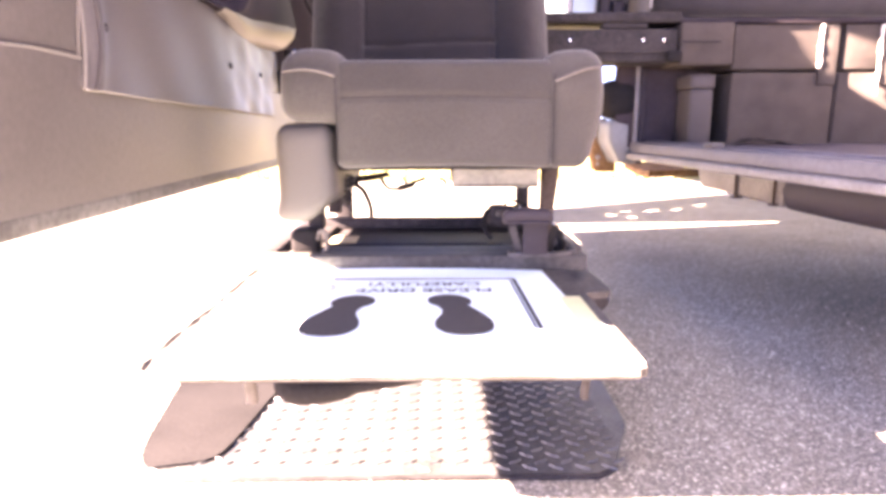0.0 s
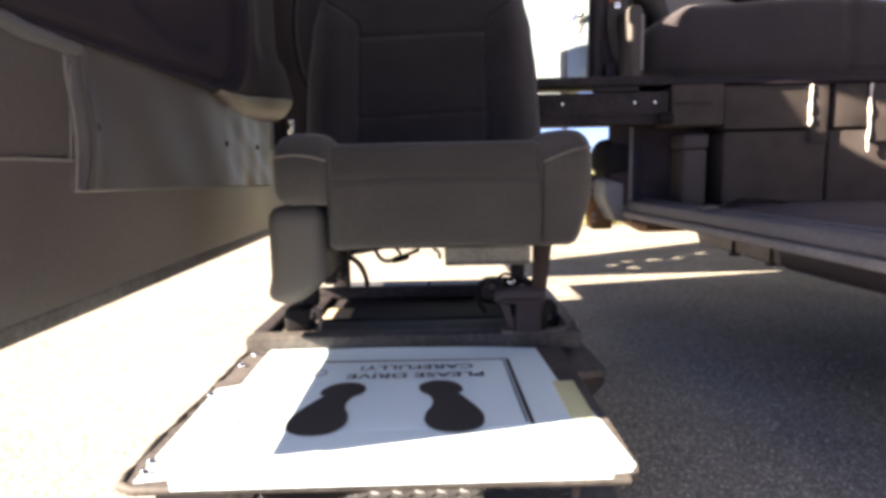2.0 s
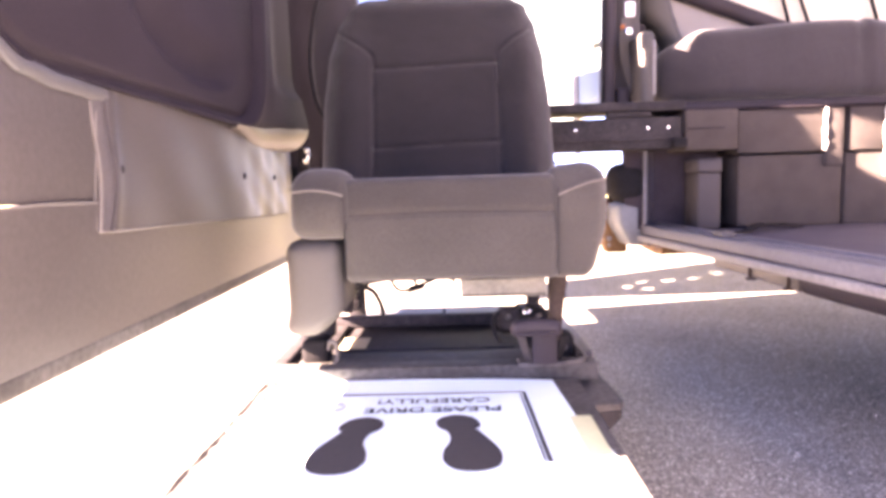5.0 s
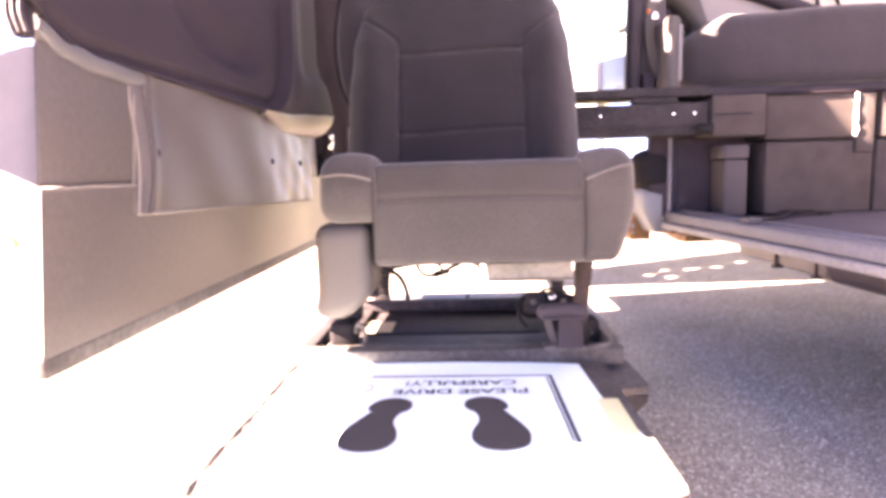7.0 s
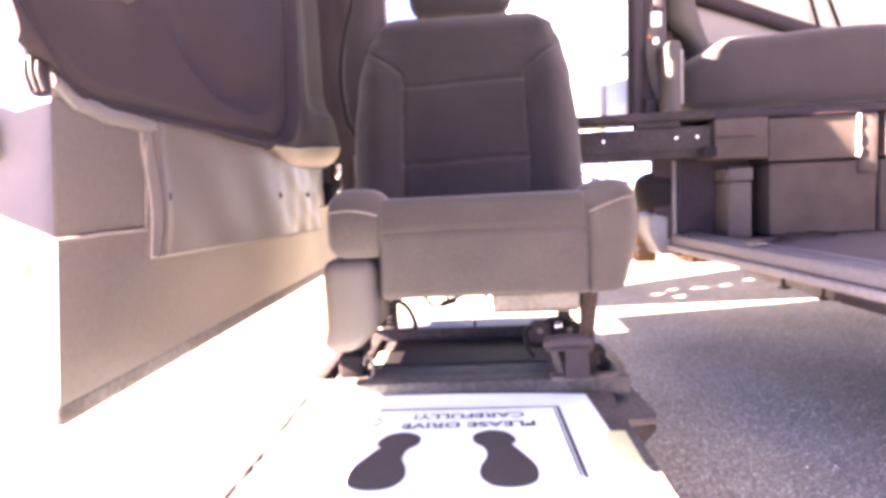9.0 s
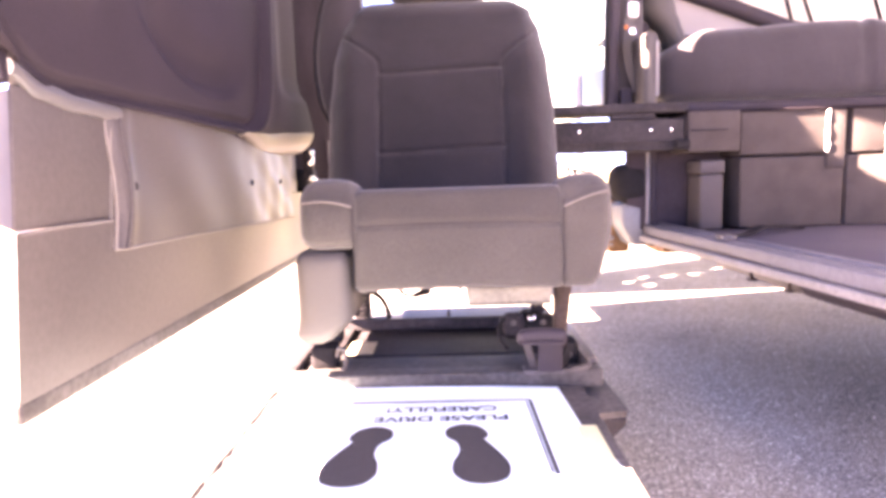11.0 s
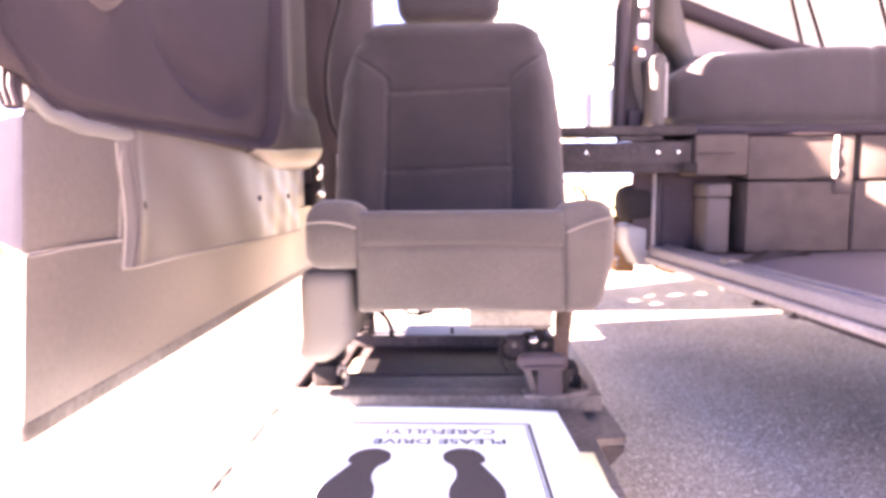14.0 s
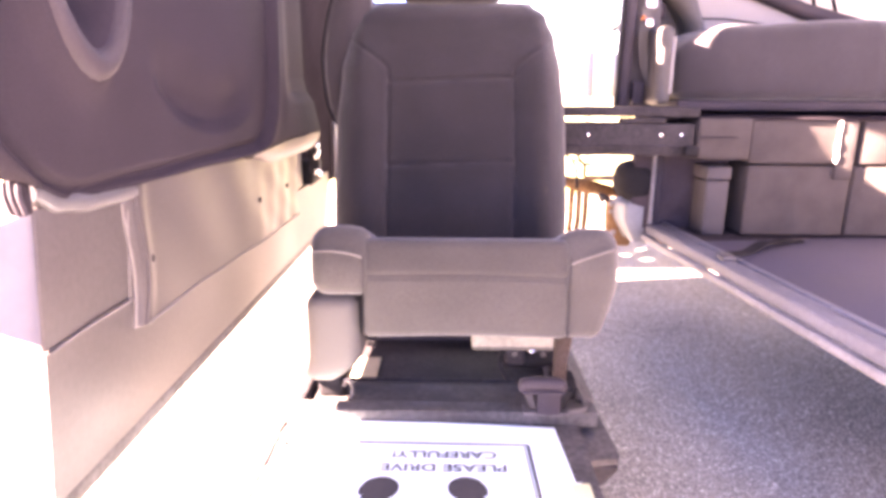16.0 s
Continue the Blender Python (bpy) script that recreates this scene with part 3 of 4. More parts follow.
# ---- the arm that carries the seat out of the van ----
arm = thing("hoist", "black painted steel lift arm with bright bolts", "arm", (0.3, 1.98, 0.0))
beam = part("beam", rbox(-0.02, 0.688, 1.98, 2.13, 0.640, 0.734, 0.006), BLACK_STEEL, arm)
part("upper_rail", rbox(-0.02, 0.70, 1.985, 2.15, 0.753, 0.781, 0.005), BLACK_STEEL, arm)
part("beam_ridge", rbox(-0.02, 0.688, 1.972, 1.98, 0.664, 0.672, 0.003), BLACK_STEEL, beam)
for x in (0.373, 0.586, 0.646):
    part("bolt", disc((x, 1.98, 0.702), (0, -1, 0), 0.0055, 0.006, 12), CHROME, beam, "bright bolt head")
part("latch", rbox(0.655, 0.70, 1.96, 1.98, 0.640, 0.672, 0.008), RUBBER, arm, "black latch block")
part("guide_block", rbox(0.47, 0.60, 1.985, 2.02, 0.736, 0.751, 0.003), BLACK_STEEL, arm)
part("column", rbox(-0.10, -0.02, 1.98, 2.06, 0.44, 0.80, 0.01), BLACK_STEEL, arm, "black end plate behind the seat")
part("bracket", rbox(-0.09, -0.03, 1.80, 1.99, 0.56, 0.62, 0.008), BLACK_STEEL, arm)
cable = thing("cable", "thin dark cable hanging from the lift arm", "cable", (0.38, 2.3, 0.45))
part("strand", tube(curve_points([(0.34, 2.28, 0.63), (0.385, 2.25, 0.60), (0.44, 2.24, 0.585), (0.52, 2.22, 0.58)], 8), 0.004, 6), RUBBER, cable)
part("strand", tube(curve_points([(0.385, 2.25, 0.60), (0.40, 2.25, 0.56), (0.405, 2.25, 0.50)], 6), 0.005, 6), RUBBER, cable)

# ---- the big open door ----
door = thing("sliding_door", "large open van door with taupe trim and loose flap", "door", (-0.5, 1.5, 0.0))
DX = -0.462


def ends_back(p):
    """The near end is cut back behind its face."""
    return Vector((p.x, p.y + 0.024 * (1 - step(-0.478, -0.468, p.x)) * (1 - step(0.75, 0.85, p.y)), p.z))


part("shell", rbox(-0.510, -0.480, 0.81, 1.905, 0.386, 0.66, 0.012), DOOR_BARE, door, "scuffed grey door shell")
part("shell_end", rbox(-0.512, -0.486, 1.90, 2.265, 0.386, 0.66, 0.008), FELT, door, "black rear end of the door")
part("shell_upper", rbox(-0.506, -0.479, 0.81, 1.86, 0.63, 1.21, 0.008), DOOR_BARE, door)
part("bottom_lip", rbox(-0.483, -0.467, 0.711, 2.265, 0.347, 0.371, 0.004), LIP_STEEL, door, "dark folded bottom edge")
part("lower_skin", sheet(60, 12, lambda u, v: Vector((DX - 0.006 * (1 - v) + 0.003 * math.sin(u * 14) * math.sin(v * 3.1) + 0.006 * v, 0.708 + 0.008 * v + (1.557 - 0.008 * v) * u, 0.370 + 0.181 * v)),
                         lambda u, v: Vector((-0.481, 0.708 + 0.024 * (1 - u) + 0.008 * v + (1.557 - 0.008 * v) * u, 0.370 + 0.181 * v))), DOOR_BARE, door, "lower door panel with scuffs")
part("near_panel", rbox(-0.478, DX + 0.003, 0.720, 0.94, 0.553, 0.705, 0.003, bend=lambda p: ends_back(Vector((p.x, p.y + 0.12 * (p.z - 0.553) * (1 - step(0.75, 0.9, p.y)), p.z)))), DOOR_BARE, door)
part("panel_seam", tube([(DX + 0.004, 0.722, 0.549), (DX + 0.005, 0.80, 0.552), (DX + 0.005, 0.905, 0.550)], 0.0022, 6), PIPING, door, "pale ragged seam")
part("inner_panel", rbox(-0.478, DX + 0.002, 0.942, 1.905, 0.552, 0.66, 0.003), DOOR_BARE, door)


def flap_front(u, v):
    y = 0.898 + 0.93 * u
    low = 0.512 - 0.024 * u
    high = 0.704 - 0.02 * step(0.5, 1, u)
    ripple = 0.003 * math.sin(u * 11 + 1.3) * (1 - v) + 0.002 * math.sin(u * 23 + v * 4) + 0.0022 * math.sin(u * 47 + v * 7) * math.sin(v * 9 - u * 6) * step(0.45, 0.8, u)
    fold = 0.004 * math.exp(-((u - 0.02 - 0.025 * v) / 0.014) ** 2)
    return Vector((-0.4545 - 0.001 * u + ripple + fold - 0.007 * math.exp(-(u / 0.006) ** 2) + 0.003 * (1 - v), y + 0.022 * v * (1 - u) + 0.006 * math.sin(v * 5) * (1 - u), low + (high - low) * v))


flap = part("flap", sheet(90, 16, flap_front, lambda u, v: flap_front(u, v) + Vector((-0.006, 0, 0))), DOOR_VINYL, door, "loose taupe vinyl flap over the door pocket")
edge = [flap_front(0.0, i / 14) + Vector((0.001, -0.002, 0)) for i in range(15)]
part("flap_edge", tube(edge, 0.003, 8), PIPING, flap, "pale rolled edge")
part("flap_fold", tube([flap_front(0.012 + 0.020 * i / 14 + 0.003 * math.sin(i / 14 * 5), i / 14) for i in range(15)], 0.0026, 8), DOOR_VINYL, flap)
part("flap_hem", tube([flap_front(i / 40, 0.0) for i in range(41)], 0.0022, 6), PIPING, flap)
part("flap_lip", tube([(-0.458, 0.893 + 0.026 * i / 8, 0.515 + 0.155 * i / 8) for i in range(9)], 0.0022, 6), PIPING, flap)
for y, z in ((1.47, 0.589), (0.957, 0.594), (1.70, 0.587)):
    part("screw", disc((-0.452, y, z), (1, 0, 0), 0.006, 0.004, 12), SEAM, flap, "small dark screw")

TRIM_LOW = [(0.685, 0.750), (0.70, 0.742), (0.738, 0.729), (0.788, 0.709), (0.853, 0.704), (0.945, 0.701), (1.10, 0.699), (1.40, 0.692), (1.55, 0.696), (1.70, 0.706), (1.86, 0.716)]


def trim_front(u, v):
    y = 0.690 + 1.150 * u
    low = between(TRIM_LOW, y)
    z = low + (1.21 - low) * v ** 1.15
    # the moulded well: its far side leans back, and a groove and a raised rim run round it
    cy, cz, hy, hz, r = 1.15 + 0.12 * (z - 0.85), 1.14, 0.44, 0.436, 0.13
    qx, qz = abs(y - cy) - (hy - r), abs(z - cz) - (hz - r)
    d = math.hypot(max(qx, 0), max(qz, 0)) + min(max(qx, qz), 0) - r
    x = 0.014 + 0.017 * step(-0.010, 0.012, d) - 0.007 * math.exp(-((d + 0.012) / 0.006) ** 2) + 0.003 * math.exp(-((d - 0.016) / 0.008) ** 2)
    # the band outside the rim drops back before the end swells out
    far = step(1.56, 1.90, y)
    x += 0.048 * far * step(0.02, 0.08, d)
    x -= (0.012 * step(0.79, 0.825, z) + 0.20 * min(0.14, max(0.0, z - 0.715))) * step(1.62, 1.76, y)
    # the pull well with its crescent rim
    e = math.hypot((y - 0.848) / 0.085, (z - 1.075) / 0.20)
    x += 0.020 * math.exp(-((e - 1.10) / 0.18) ** 2) - 0.055 * (1 - step(0.62, 1.0, e))
    # soft pressed crescent in the well
    f = math.hypot((y - 1.27) / 0.28, (z - 0.875) / 0.130)
    x -= 0.022 * (1 - step(0.74, 1.0, f)) * step(0.05, 0.70, f) * (1 - step(1.30, 1.50, y)) * (1 - step(0.81, 0.90, z))
    lean = 0.6 * min(0.07, max(0.0, z - 0.715)) * (1 - u) ** 10
    return Vector((DX + x - 0.012 * math.exp(-(z - low) / 0.008) * (1 - far), y - lean, z))


upper = part("upper_trim", sheet(240, 130, trim_front, lambda u, v: Vector((-0.485, trim_front(u, v).y + 0.07 * (1 - u) ** 20, trim_front(u, v).z))), TRIM_DARK, door, "dark moulded door trim with an oval pull recess")
part("pull_ring", tube([(-0.440, 0.845 + 0.098 * math.cos(a), 1.075 + 0.222 * math.sin(a)) for a in [math.pi * (1.0 + i / 24) for i in range(25)]], [0.006 + 0.014 * math.sin(math.pi * i / 24) ** 0.5 for i in range(25)], 12), DARK_PLASTIC, upper, "grey crescent rim of the pull recess")


def cap_under(u, v, back=0.0):
    """The rounded underside of the trim's far end, from the flap out to the trim's lower edge."""
    y = 1.40 + 0.44 * u
    top, low = between(TRIM_LOW, y) + 0.003, 0.690 - 0.030 * step(1.40, 1.60, y)
    far = step(1.56, 1.90, y)
    out = DX + 0.030 + 0.048 * far
    q = math.sin(v * math.pi / 2)
    return Vector((-0.458 + (out + 0.458 - 0.001) * q - back, y, low + (max(top, low + 0.003) - low) * (1 - math.cos(v * math.pi / 2)) - back))


part("trim_end_cap", sheet(40, 12, cap_under, lambda u, v: cap_under(u, v, 0.004)), DOOR_VINYL, door, "tan rounded underside of the trim end")
STRIP_LOW = [(0.735, 0.713), (0.776, 0.694), (0.837, 0.685), (0.945, 0.682)]
STRIP_HIGH = [(0.735, 0.732), (0.788, 0.712), (0.853, 0.707), (0.945, 0.704)]


def strip_face(x, u, v):
    y = 0.735 + 0.207 * u
    lo, hi = between(STRIP_LOW, y), between(STRIP_HIGH, y)
    return Vector((x + 0.006 * math.sin(v * math.pi) ** 0.7, y, lo + (hi - lo) * v))


part("trim_strip", sheet(24, 8, lambda u, v: strip_face(-0.457, u, v), lambda u, v: strip_face(-0.470, u, v)), STRIP, door, "pale grey strip under the trim")
part("rear_edge", rbox(-0.535, -0.512, 1.78, 1.95, 0.56, 1.405, 0.005), FELT, door, "black rear edge seal")
latch_block = part("door_latch", rbox(-0.49, -0.44, 1.96, 2.10, 0.545, 0.62, 0.016), RUBBER, door, "black door latch")
# small chrome bits added for the glints of daylight beside the latch
for x, y, z, r in ((-0.424, 1.955, 0.668, 0.008), (-0.421, 1.950, 0.652, 0.006), (-0.427, 1.952, 0.640, 0.009), (-0.418, 1.951, 0.588, 0.007), (-0.428, 1.950, 0.594, 0.006)):
    part("latch_glint", disc((x, y, z), (0.35, -1, -0.45), r, 0.012, 9, 0.5), CHROME, latch_block, "bright metal bit standing in for a glint")
part("latch_arm", rbox(-0.452, -0.420, 1.958, 1.972, 0.585, 0.676, 0.005), BLACK_STEEL, latch_block)
END = pose(-0.474, 0.735, 0, 0, 0, 25)


def end_at(p):
    return END @ Vector(p)


plate_bm = prism([(0.003, 0.552), (-0.130, 0.628), (-0.130, 0.760), (-0.085, 0.735), (-0.045, 0.700), (-0.020, 0.690), (0.004, 0.699), (0.015, 0.700)], 0.0, 0.004, axis="y")
bmesh.ops.transform(plate_bm, matrix=END, verts=plate_bm.verts)
part("end_plate", plate_bm, LILAC_PAINT, door, "pale lilac painted end of the door", False)
part("end_stop", rbox(-0.085, -0.036, -0.012, 0.0, 0.638, 0.682, 0.016, (2, 1, 2), bend=end_at, seg=4), GREY_PLASTIC, door, "rounded grey rubber stop")
latch = part("edge_catch", rbox(-0.466, -0.448, 0.708, 0.726, 0.702, 0.742, 0.006), TRIM_DARK, door, "dull folded edge catch")
for x, top in ((-0.462, 0.738), (-0.455, 0.744), (-0.448, 0.736)):
    part("catch_lip", tube(curve_points([(x - 0.001, 0.707, top), (x, 0.704, 0.724), (x + 0.003, 0.706, 0.706)], 4), 0.0026, 8), DARK_PLASTIC, latch)
# unseen window surround, its edges bent to shape the sun patch in the van
part("window_frame_low", rbox(-0.53, -0.47, 0.735, 1.90, 1.20, 1.365, 0.01, (1, 12, 1), bend=lambda p: Vector((p.x, p.y, p.z + (0.052 * step(1.58, 1.70, p.y) if p.z > 1.3 else 0.0)))), DARK_PLASTIC, door)
part("door_header", rbox(-0.53, -0.47, 0.735, 1.913, 1.588, 2.1, 0.015, (1, 24, 1), bend=lambda p: Vector((p.x, p.y, p.z - 0.084 * step(1.52, 1.66, p.y) * (p.z < 1.8)))), DARK_PLASTIC, door, "dark upper door panel, out of view, blocking sun")
for y in (0.735, 1.74):
    part("window_frame_side", rbox(-0.53, -0.47, y, y + (0.16 if y > 1 else 0.06), 1.366, 1.588, 0.01), DARK_PLASTIC, door)

rear = thing("rear_panel", "dark curved body panel with a rubber seal", "panel", (-0.46, 2.7, 0.0))


def rear_face(x, u, v):
    y = 1.88 + 0.65 * u
    low, top = 0.511, 1.44 + 0.235 * step(1.935, 1.965, y) * (1 - step(2.12, 2.18, y))
    return Vector((x, y, low + (top - low) * v))


part("panel", sheet(40, 24, lambda u, v: rear_face(-0.455 - 0.03 * (1 - math.sin(u * math.pi / 2)), u, v), lambda u, v: rear_face(-0.52, u, v)), FELT, rear, "black felt-lined inner face")
# hidden behind the seat, added to bound the sunlit strip on the ground
part("upper_sun_blocker", rbox(-0.512, -0.488, 2.47, 3.12, 1.008, 1.198, 0.008), FELT, rear, "unseen black upper panel added to block sun")
part("strut", tube([(-0.44, 2.33, 0.72), (-0.44, 2.33, 0.40), (-0.44, 2.33, 0.10), (-0.44, 2.33, 0.0)], 0.008, 8), ALUMINIUM, rear, "slim bright strut")
pillar_trim = thing("belt_pillar", "grey padded belt pillar with piping behind the seat", "pillar", (-0.29, 1.78, 0.0))
PILLAR_EDGE = [(0.56, -0.296), (0.66, -0.300), (0.733, -0.327), (0.765, -0.345), (0.80, -0.355), (0.86, -0.362), (0.92, -0.361), (0.98, -0.351), (1.03, -0.337), (1.08, -0.322), (1.14, -0.313), (1.22, -0.308), (1.45, -0.304)]


def pillar_left(z):
    for (a, va), (b, vb) in zip(PILLAR_EDGE, PILLAR_EDGE[1:]):
        if z <= b:
            return va + (vb - va) * (z - a) / (b - a)
    return PILLAR_EDGE[-1][1]


def pillar_face(u, v, back):
    z = 0.56 + 0.89 * v
    a = pillar_left(z)
    swell = 0.020 * math.sqrt(max(0.0, 1 - (1 - min(1.0, u / 0.16)) ** 2)) + 0.016 * math.sin(min(1.0, max(0.0, u - 0.10) / 0.9) * math.pi)
    return Vector((a + (-0.231 - a) * u, 1.815 if back else 1.780 - swell, z))


part("padding", sheet(24, 60, lambda u, v: pillar_face(u, v, False), lambda u, v: pillar_face(u, v, True)), BENCH_CLOTH, pillar_trim)
for inset, radius, mat_ in ((0.003, 0.0042, RUBBER), (0.013, 0.0022, PIPING)):
    part("piping", tube(curve_points([(pillar_left(z) + inset, 1.768 - 0.4 * inset, z) for z in [0.60 + 0.028 * i for i in range(30)]], 3), radius, 8), mat_, pillar_trim)
part("belt_slot", rbox(-0.312, -0.270, 1.742, 1.772, 1.106, 1.160, 0.008), RUBBER, pillar_trim, "dark slot for the belt")
part("foot_post", rbox(-0.292, -0.245, 1.785, 1.812, 0.0, 0.565, 0.008), BLACK_STEEL, pillar_trim, "black post under the pillar")
# unseen panel added to shade the ground; its holes let the sun ovals through
bm = bmesh.new()
OVALS = ((2.952, 0.707), (3.048, 0.764), (2.852, 0.75), (3.052, 0.842), (3.059, 0.916), (3.173, 1.018))
verts = {}


def pierced(i, j):
    z = 0.43 + 0.014 * j
    a, b = 2.75 - 0.37 * (z - 0.54), 3.27 + 0.65 * (z - 0.59)
    if (i, j) not in verts:
        verts[i, j] = bm.verts.new((-0.50, a + (b - a) * i / 60, z))
    return verts[i, j]


for i in range(60):
    for j in range(62):
        c = (pierced(i, j).co + pierced(i + 1, j + 1).co) / 2
        if not any(math.hypot((c.y - y) / 0.0165, (c.z - z) / 0.018) < 1 for y, z in OVALS):
            bm.faces.new((pierced(i, j), pierced(i + 1, j), pierced(i + 1, j + 1), pierced(i, j + 1)))
for v in bm.verts:
    v.co.z *= 0.9286
bmesh.ops.solidify(bm, geom=bm.faces[:], thickness=0.004)
part("pierced_sun_blocker", bm, BLACK_STEEL, rear, "unseen dark panel, pierced to cast ovals of sun", False)

def rounded(knots, n=5):
    k = [Vector((*p, 0)) for p in knots]
    out, c = [], len(knots)
    for i in range(c):
        a, b, d, e = k[i - 1], k[i], k[(i + 1) % c], k[(i + 2) % c]
        for s in range(n):
            t = s / n
            q = 0.5 * (2 * b + (d - a) * t + (2 * a - 5 * b + 4 * d - e) * t * t + (3 * b - a - 3 * d + e) * t ** 3)
            out.append((q.x, q.y))
    return out


# ---- the lift platform and footrest ----
lift = thing("lift_platform", "black steel seat platform with footrest and rails", "platform", (0, 1.3, 0))
tray = part("tray", rbox(-0.318, 0.250, 1.20, 1.60, 0.200, 0.222, 0.005), BLACK_STEEL, lift)
part("tray_lip", rbox(-0.345, 0.255, 1.180, 1.222, 0.205, 0.236, 0.004), LIP_STEEL, tray, "worn grey front lip")
part("tray_step", rbox(-0.30, 0.225, 1.222, 1.318, 0.221, 0.229, 0.003), LIP_STEEL, tray)
part("tray_ridge", rbox(-0.30, 0.12, 1.318, 1.334, 0.222, 0.232, 0.004), BLACK_STEEL, tray)
part("tray_back", rbox(-0.318, 0.25, 1.55, 1.575, 0.222, 0.250, 0.006), BLACK_STEEL, tray)
part("tray_side", rbox(-0.345, -0.310, 1.225, 1.60, 0.205, 0.238, 0.006), BLACK_STEEL, tray)
part("tray_side", rbox(0.226, 0.256, 1.225, 1.60, 0.205, 0.246, 0.008), GREY_STEEL, tray)
part("rear_tray", rbox(-0.30, 0.24, 1.60, 1.915, 0.180, 0.196, 0.005), TRAY_GREY, lift, "pale grey rear tray")
part("tray_pin", tube([(-0.029, 1.80, 0.194), (-0.029, 1.80, 0.207), (-0.027, 1.80, 0.213)], [0.005, 0.004, 0.003], 8), BLACK_STEEL, lift, "small dark pin")
part("tray_edge", tube(curve_points([(0.230, 1.58, 0.247), (0.229, 1.40, 0.247), (0.230, 1.26, 0.247), (0.234, 1.205, 0.243), (0.226, 1.188, 0.239), (0.196, 1.184, 0.237)], 5), 0.0042, 8), GREY_STEEL, tray, "worn bright rail edge")
part("paper_label", rbox(-0.262, -0.186, 1.335, 1.450, 0.2225, 0.2245, 0.0008), LABEL, tray, "pale label")
for x0, top in ((-0.285, 0.230), (0.180, 0.262)):
    rail = part("rail", rbox(x0, x0 + 0.035, 1.25, 1.60, 0.222, top, 0.004), BLACK_STEEL, lift, "black seat rail")
    part("rail_shoe", rbox(x0 - 0.006, x0 + 0.045, 1.245, 1.300, 0.224, 0.272, 0.01), RUBBER, rail)
part("hook", tube(curve_points([(-0.238, 1.245, 0.255), (-0.232, 1.235, 0.272), (-0.222, 1.235, 0.268), (-0.220, 1.238, 0.240), (-0.23, 1.24, 0.226)], 6), 0.004, 8), GREY_STEEL, lift, "bent wire hook")
foot = part("foot_plate", prism([(-0.318, 0.712), (0.19, 0.712), (0.212, 0.722), (0.216, 0.74), (0.216, 1.19), (-0.342, 1.19), (-0.342, 0.745), (-0.337, 0.724)], 0.200, 0.2095), FOOT_STEEL, lift, "black steel foot plate", False)
rnd = random.Random(23)
rim = [(0.20, 0.712, 0.206), (-0.318, 0.712, 0.206), (-0.336, 0.722, 0.206)] + [(-0.342 + rnd.uniform(-0.003, 0.002), 0.745 + 0.0185 * i, 0.206 + rnd.uniform(-0.001, 0.001)) for i in range(25)]
part("foot_rim", tube(rim, [0.0054 + rnd.uniform(-0.0012, 0.0012) for _ in rim], 8), LIP_STEEL, foot, "chipped dark rim")
for x, y in ((-0.322, 1.165), (-0.328, 1.105), (-0.330, 0.97), (-0.322, 0.765), (-0.318, 0.74)):
    part("rivet", disc((x, y, 0.2095), (0, 0, 1), 0.0055, 0.005, 10), CHROME, foot, "bright rivet")
hinge_plate = part("hinge_plate", prism([(0.19, 1.29), (0.262, 1.30), (0.274, 1.27), (0.279, 1.16), (0.280, 1.112), (0.272, 1.100), (0.19, 1.088)], 0.178, 0.190), FOOT_STEEL, lift, "dark grey hinge plate", False)
part("hinge_cheek", prism([(0.19, 0.178), (0.274, 0.178), (0.272, 0.168), (0.248, 0.142), (0.20, 0.130)], 1.094, 1.112, axis="y"), BLACK_STEEL, hinge_plate, "", False)
part("plate_bracket", tube([(-0.222, 0.735, 0.205), (-0.222, 0.738, 0.18), (-0.222, 0.74, 0.165)], 0.007, 8), GREY_STEEL, lift, "short grey stop pin")
part("bumper", tube(curve_points([(-0.205, 0.80, 0.172), (-0.190, 0.80, 0.155), (-0.150, 0.80, 0.153), (-0.095, 0.80, 0.160), (-0.03, 0.80, 0.172)], 6), [0.010 + 0.010 * math.sin(math.pi * min(1, i / 16)) ** 0.6 for i in range(25)], 10), RUBBER, lift, "black rubber bumper under the footrest")
part("plate_bracket", tube([(0.15, 0.735, 0.20), (0.15, 0.745, 0.165)], 0.005, 8), BLACK_STEEL, lift)
TREAD_Z = 0.007
plate = thing("tread_plate", "aluminium tread plate lying on the asphalt below the footrest", "plate", (0, 1.1, 0))
low = part("sheet", prism([(-0.442, 0.915), (-0.413, 0.862), (-0.372, 0.848), (0.20, 0.848), (0.228, 0.868), (0.277, 0.985), (0.283, 1.109), (0.288, 1.418), (-0.410, 1.418), (-0.482, 1.166)], 0.001, TREAD_Z), TREAD, plate, "aluminium sheet with raised bars", False)


def bar_mesh(bm, c, a):
    """One raised lozenge of the tread."""
    ax, wd = Vector((math.cos(a), math.sin(a), 0)) * 0.0125, Vector((-math.sin(a), math.cos(a), 0)) * 0.0042
    base = [bm.verts.new(p) for p in (c - ax, c - wd, c + ax, c + wd)]
    top = [bm.verts.new(p + Vector((0, 0, 0.0028))) for p in (c - ax * 0.72, c - wd * 0.4, c + ax * 0.72, c + wd * 0.4)]
    bm.faces.new(top)
    for k in range(4):
        bm.faces.new((base[k], base[(k + 1) % 4], top[(k + 1) % 4], top[k]))


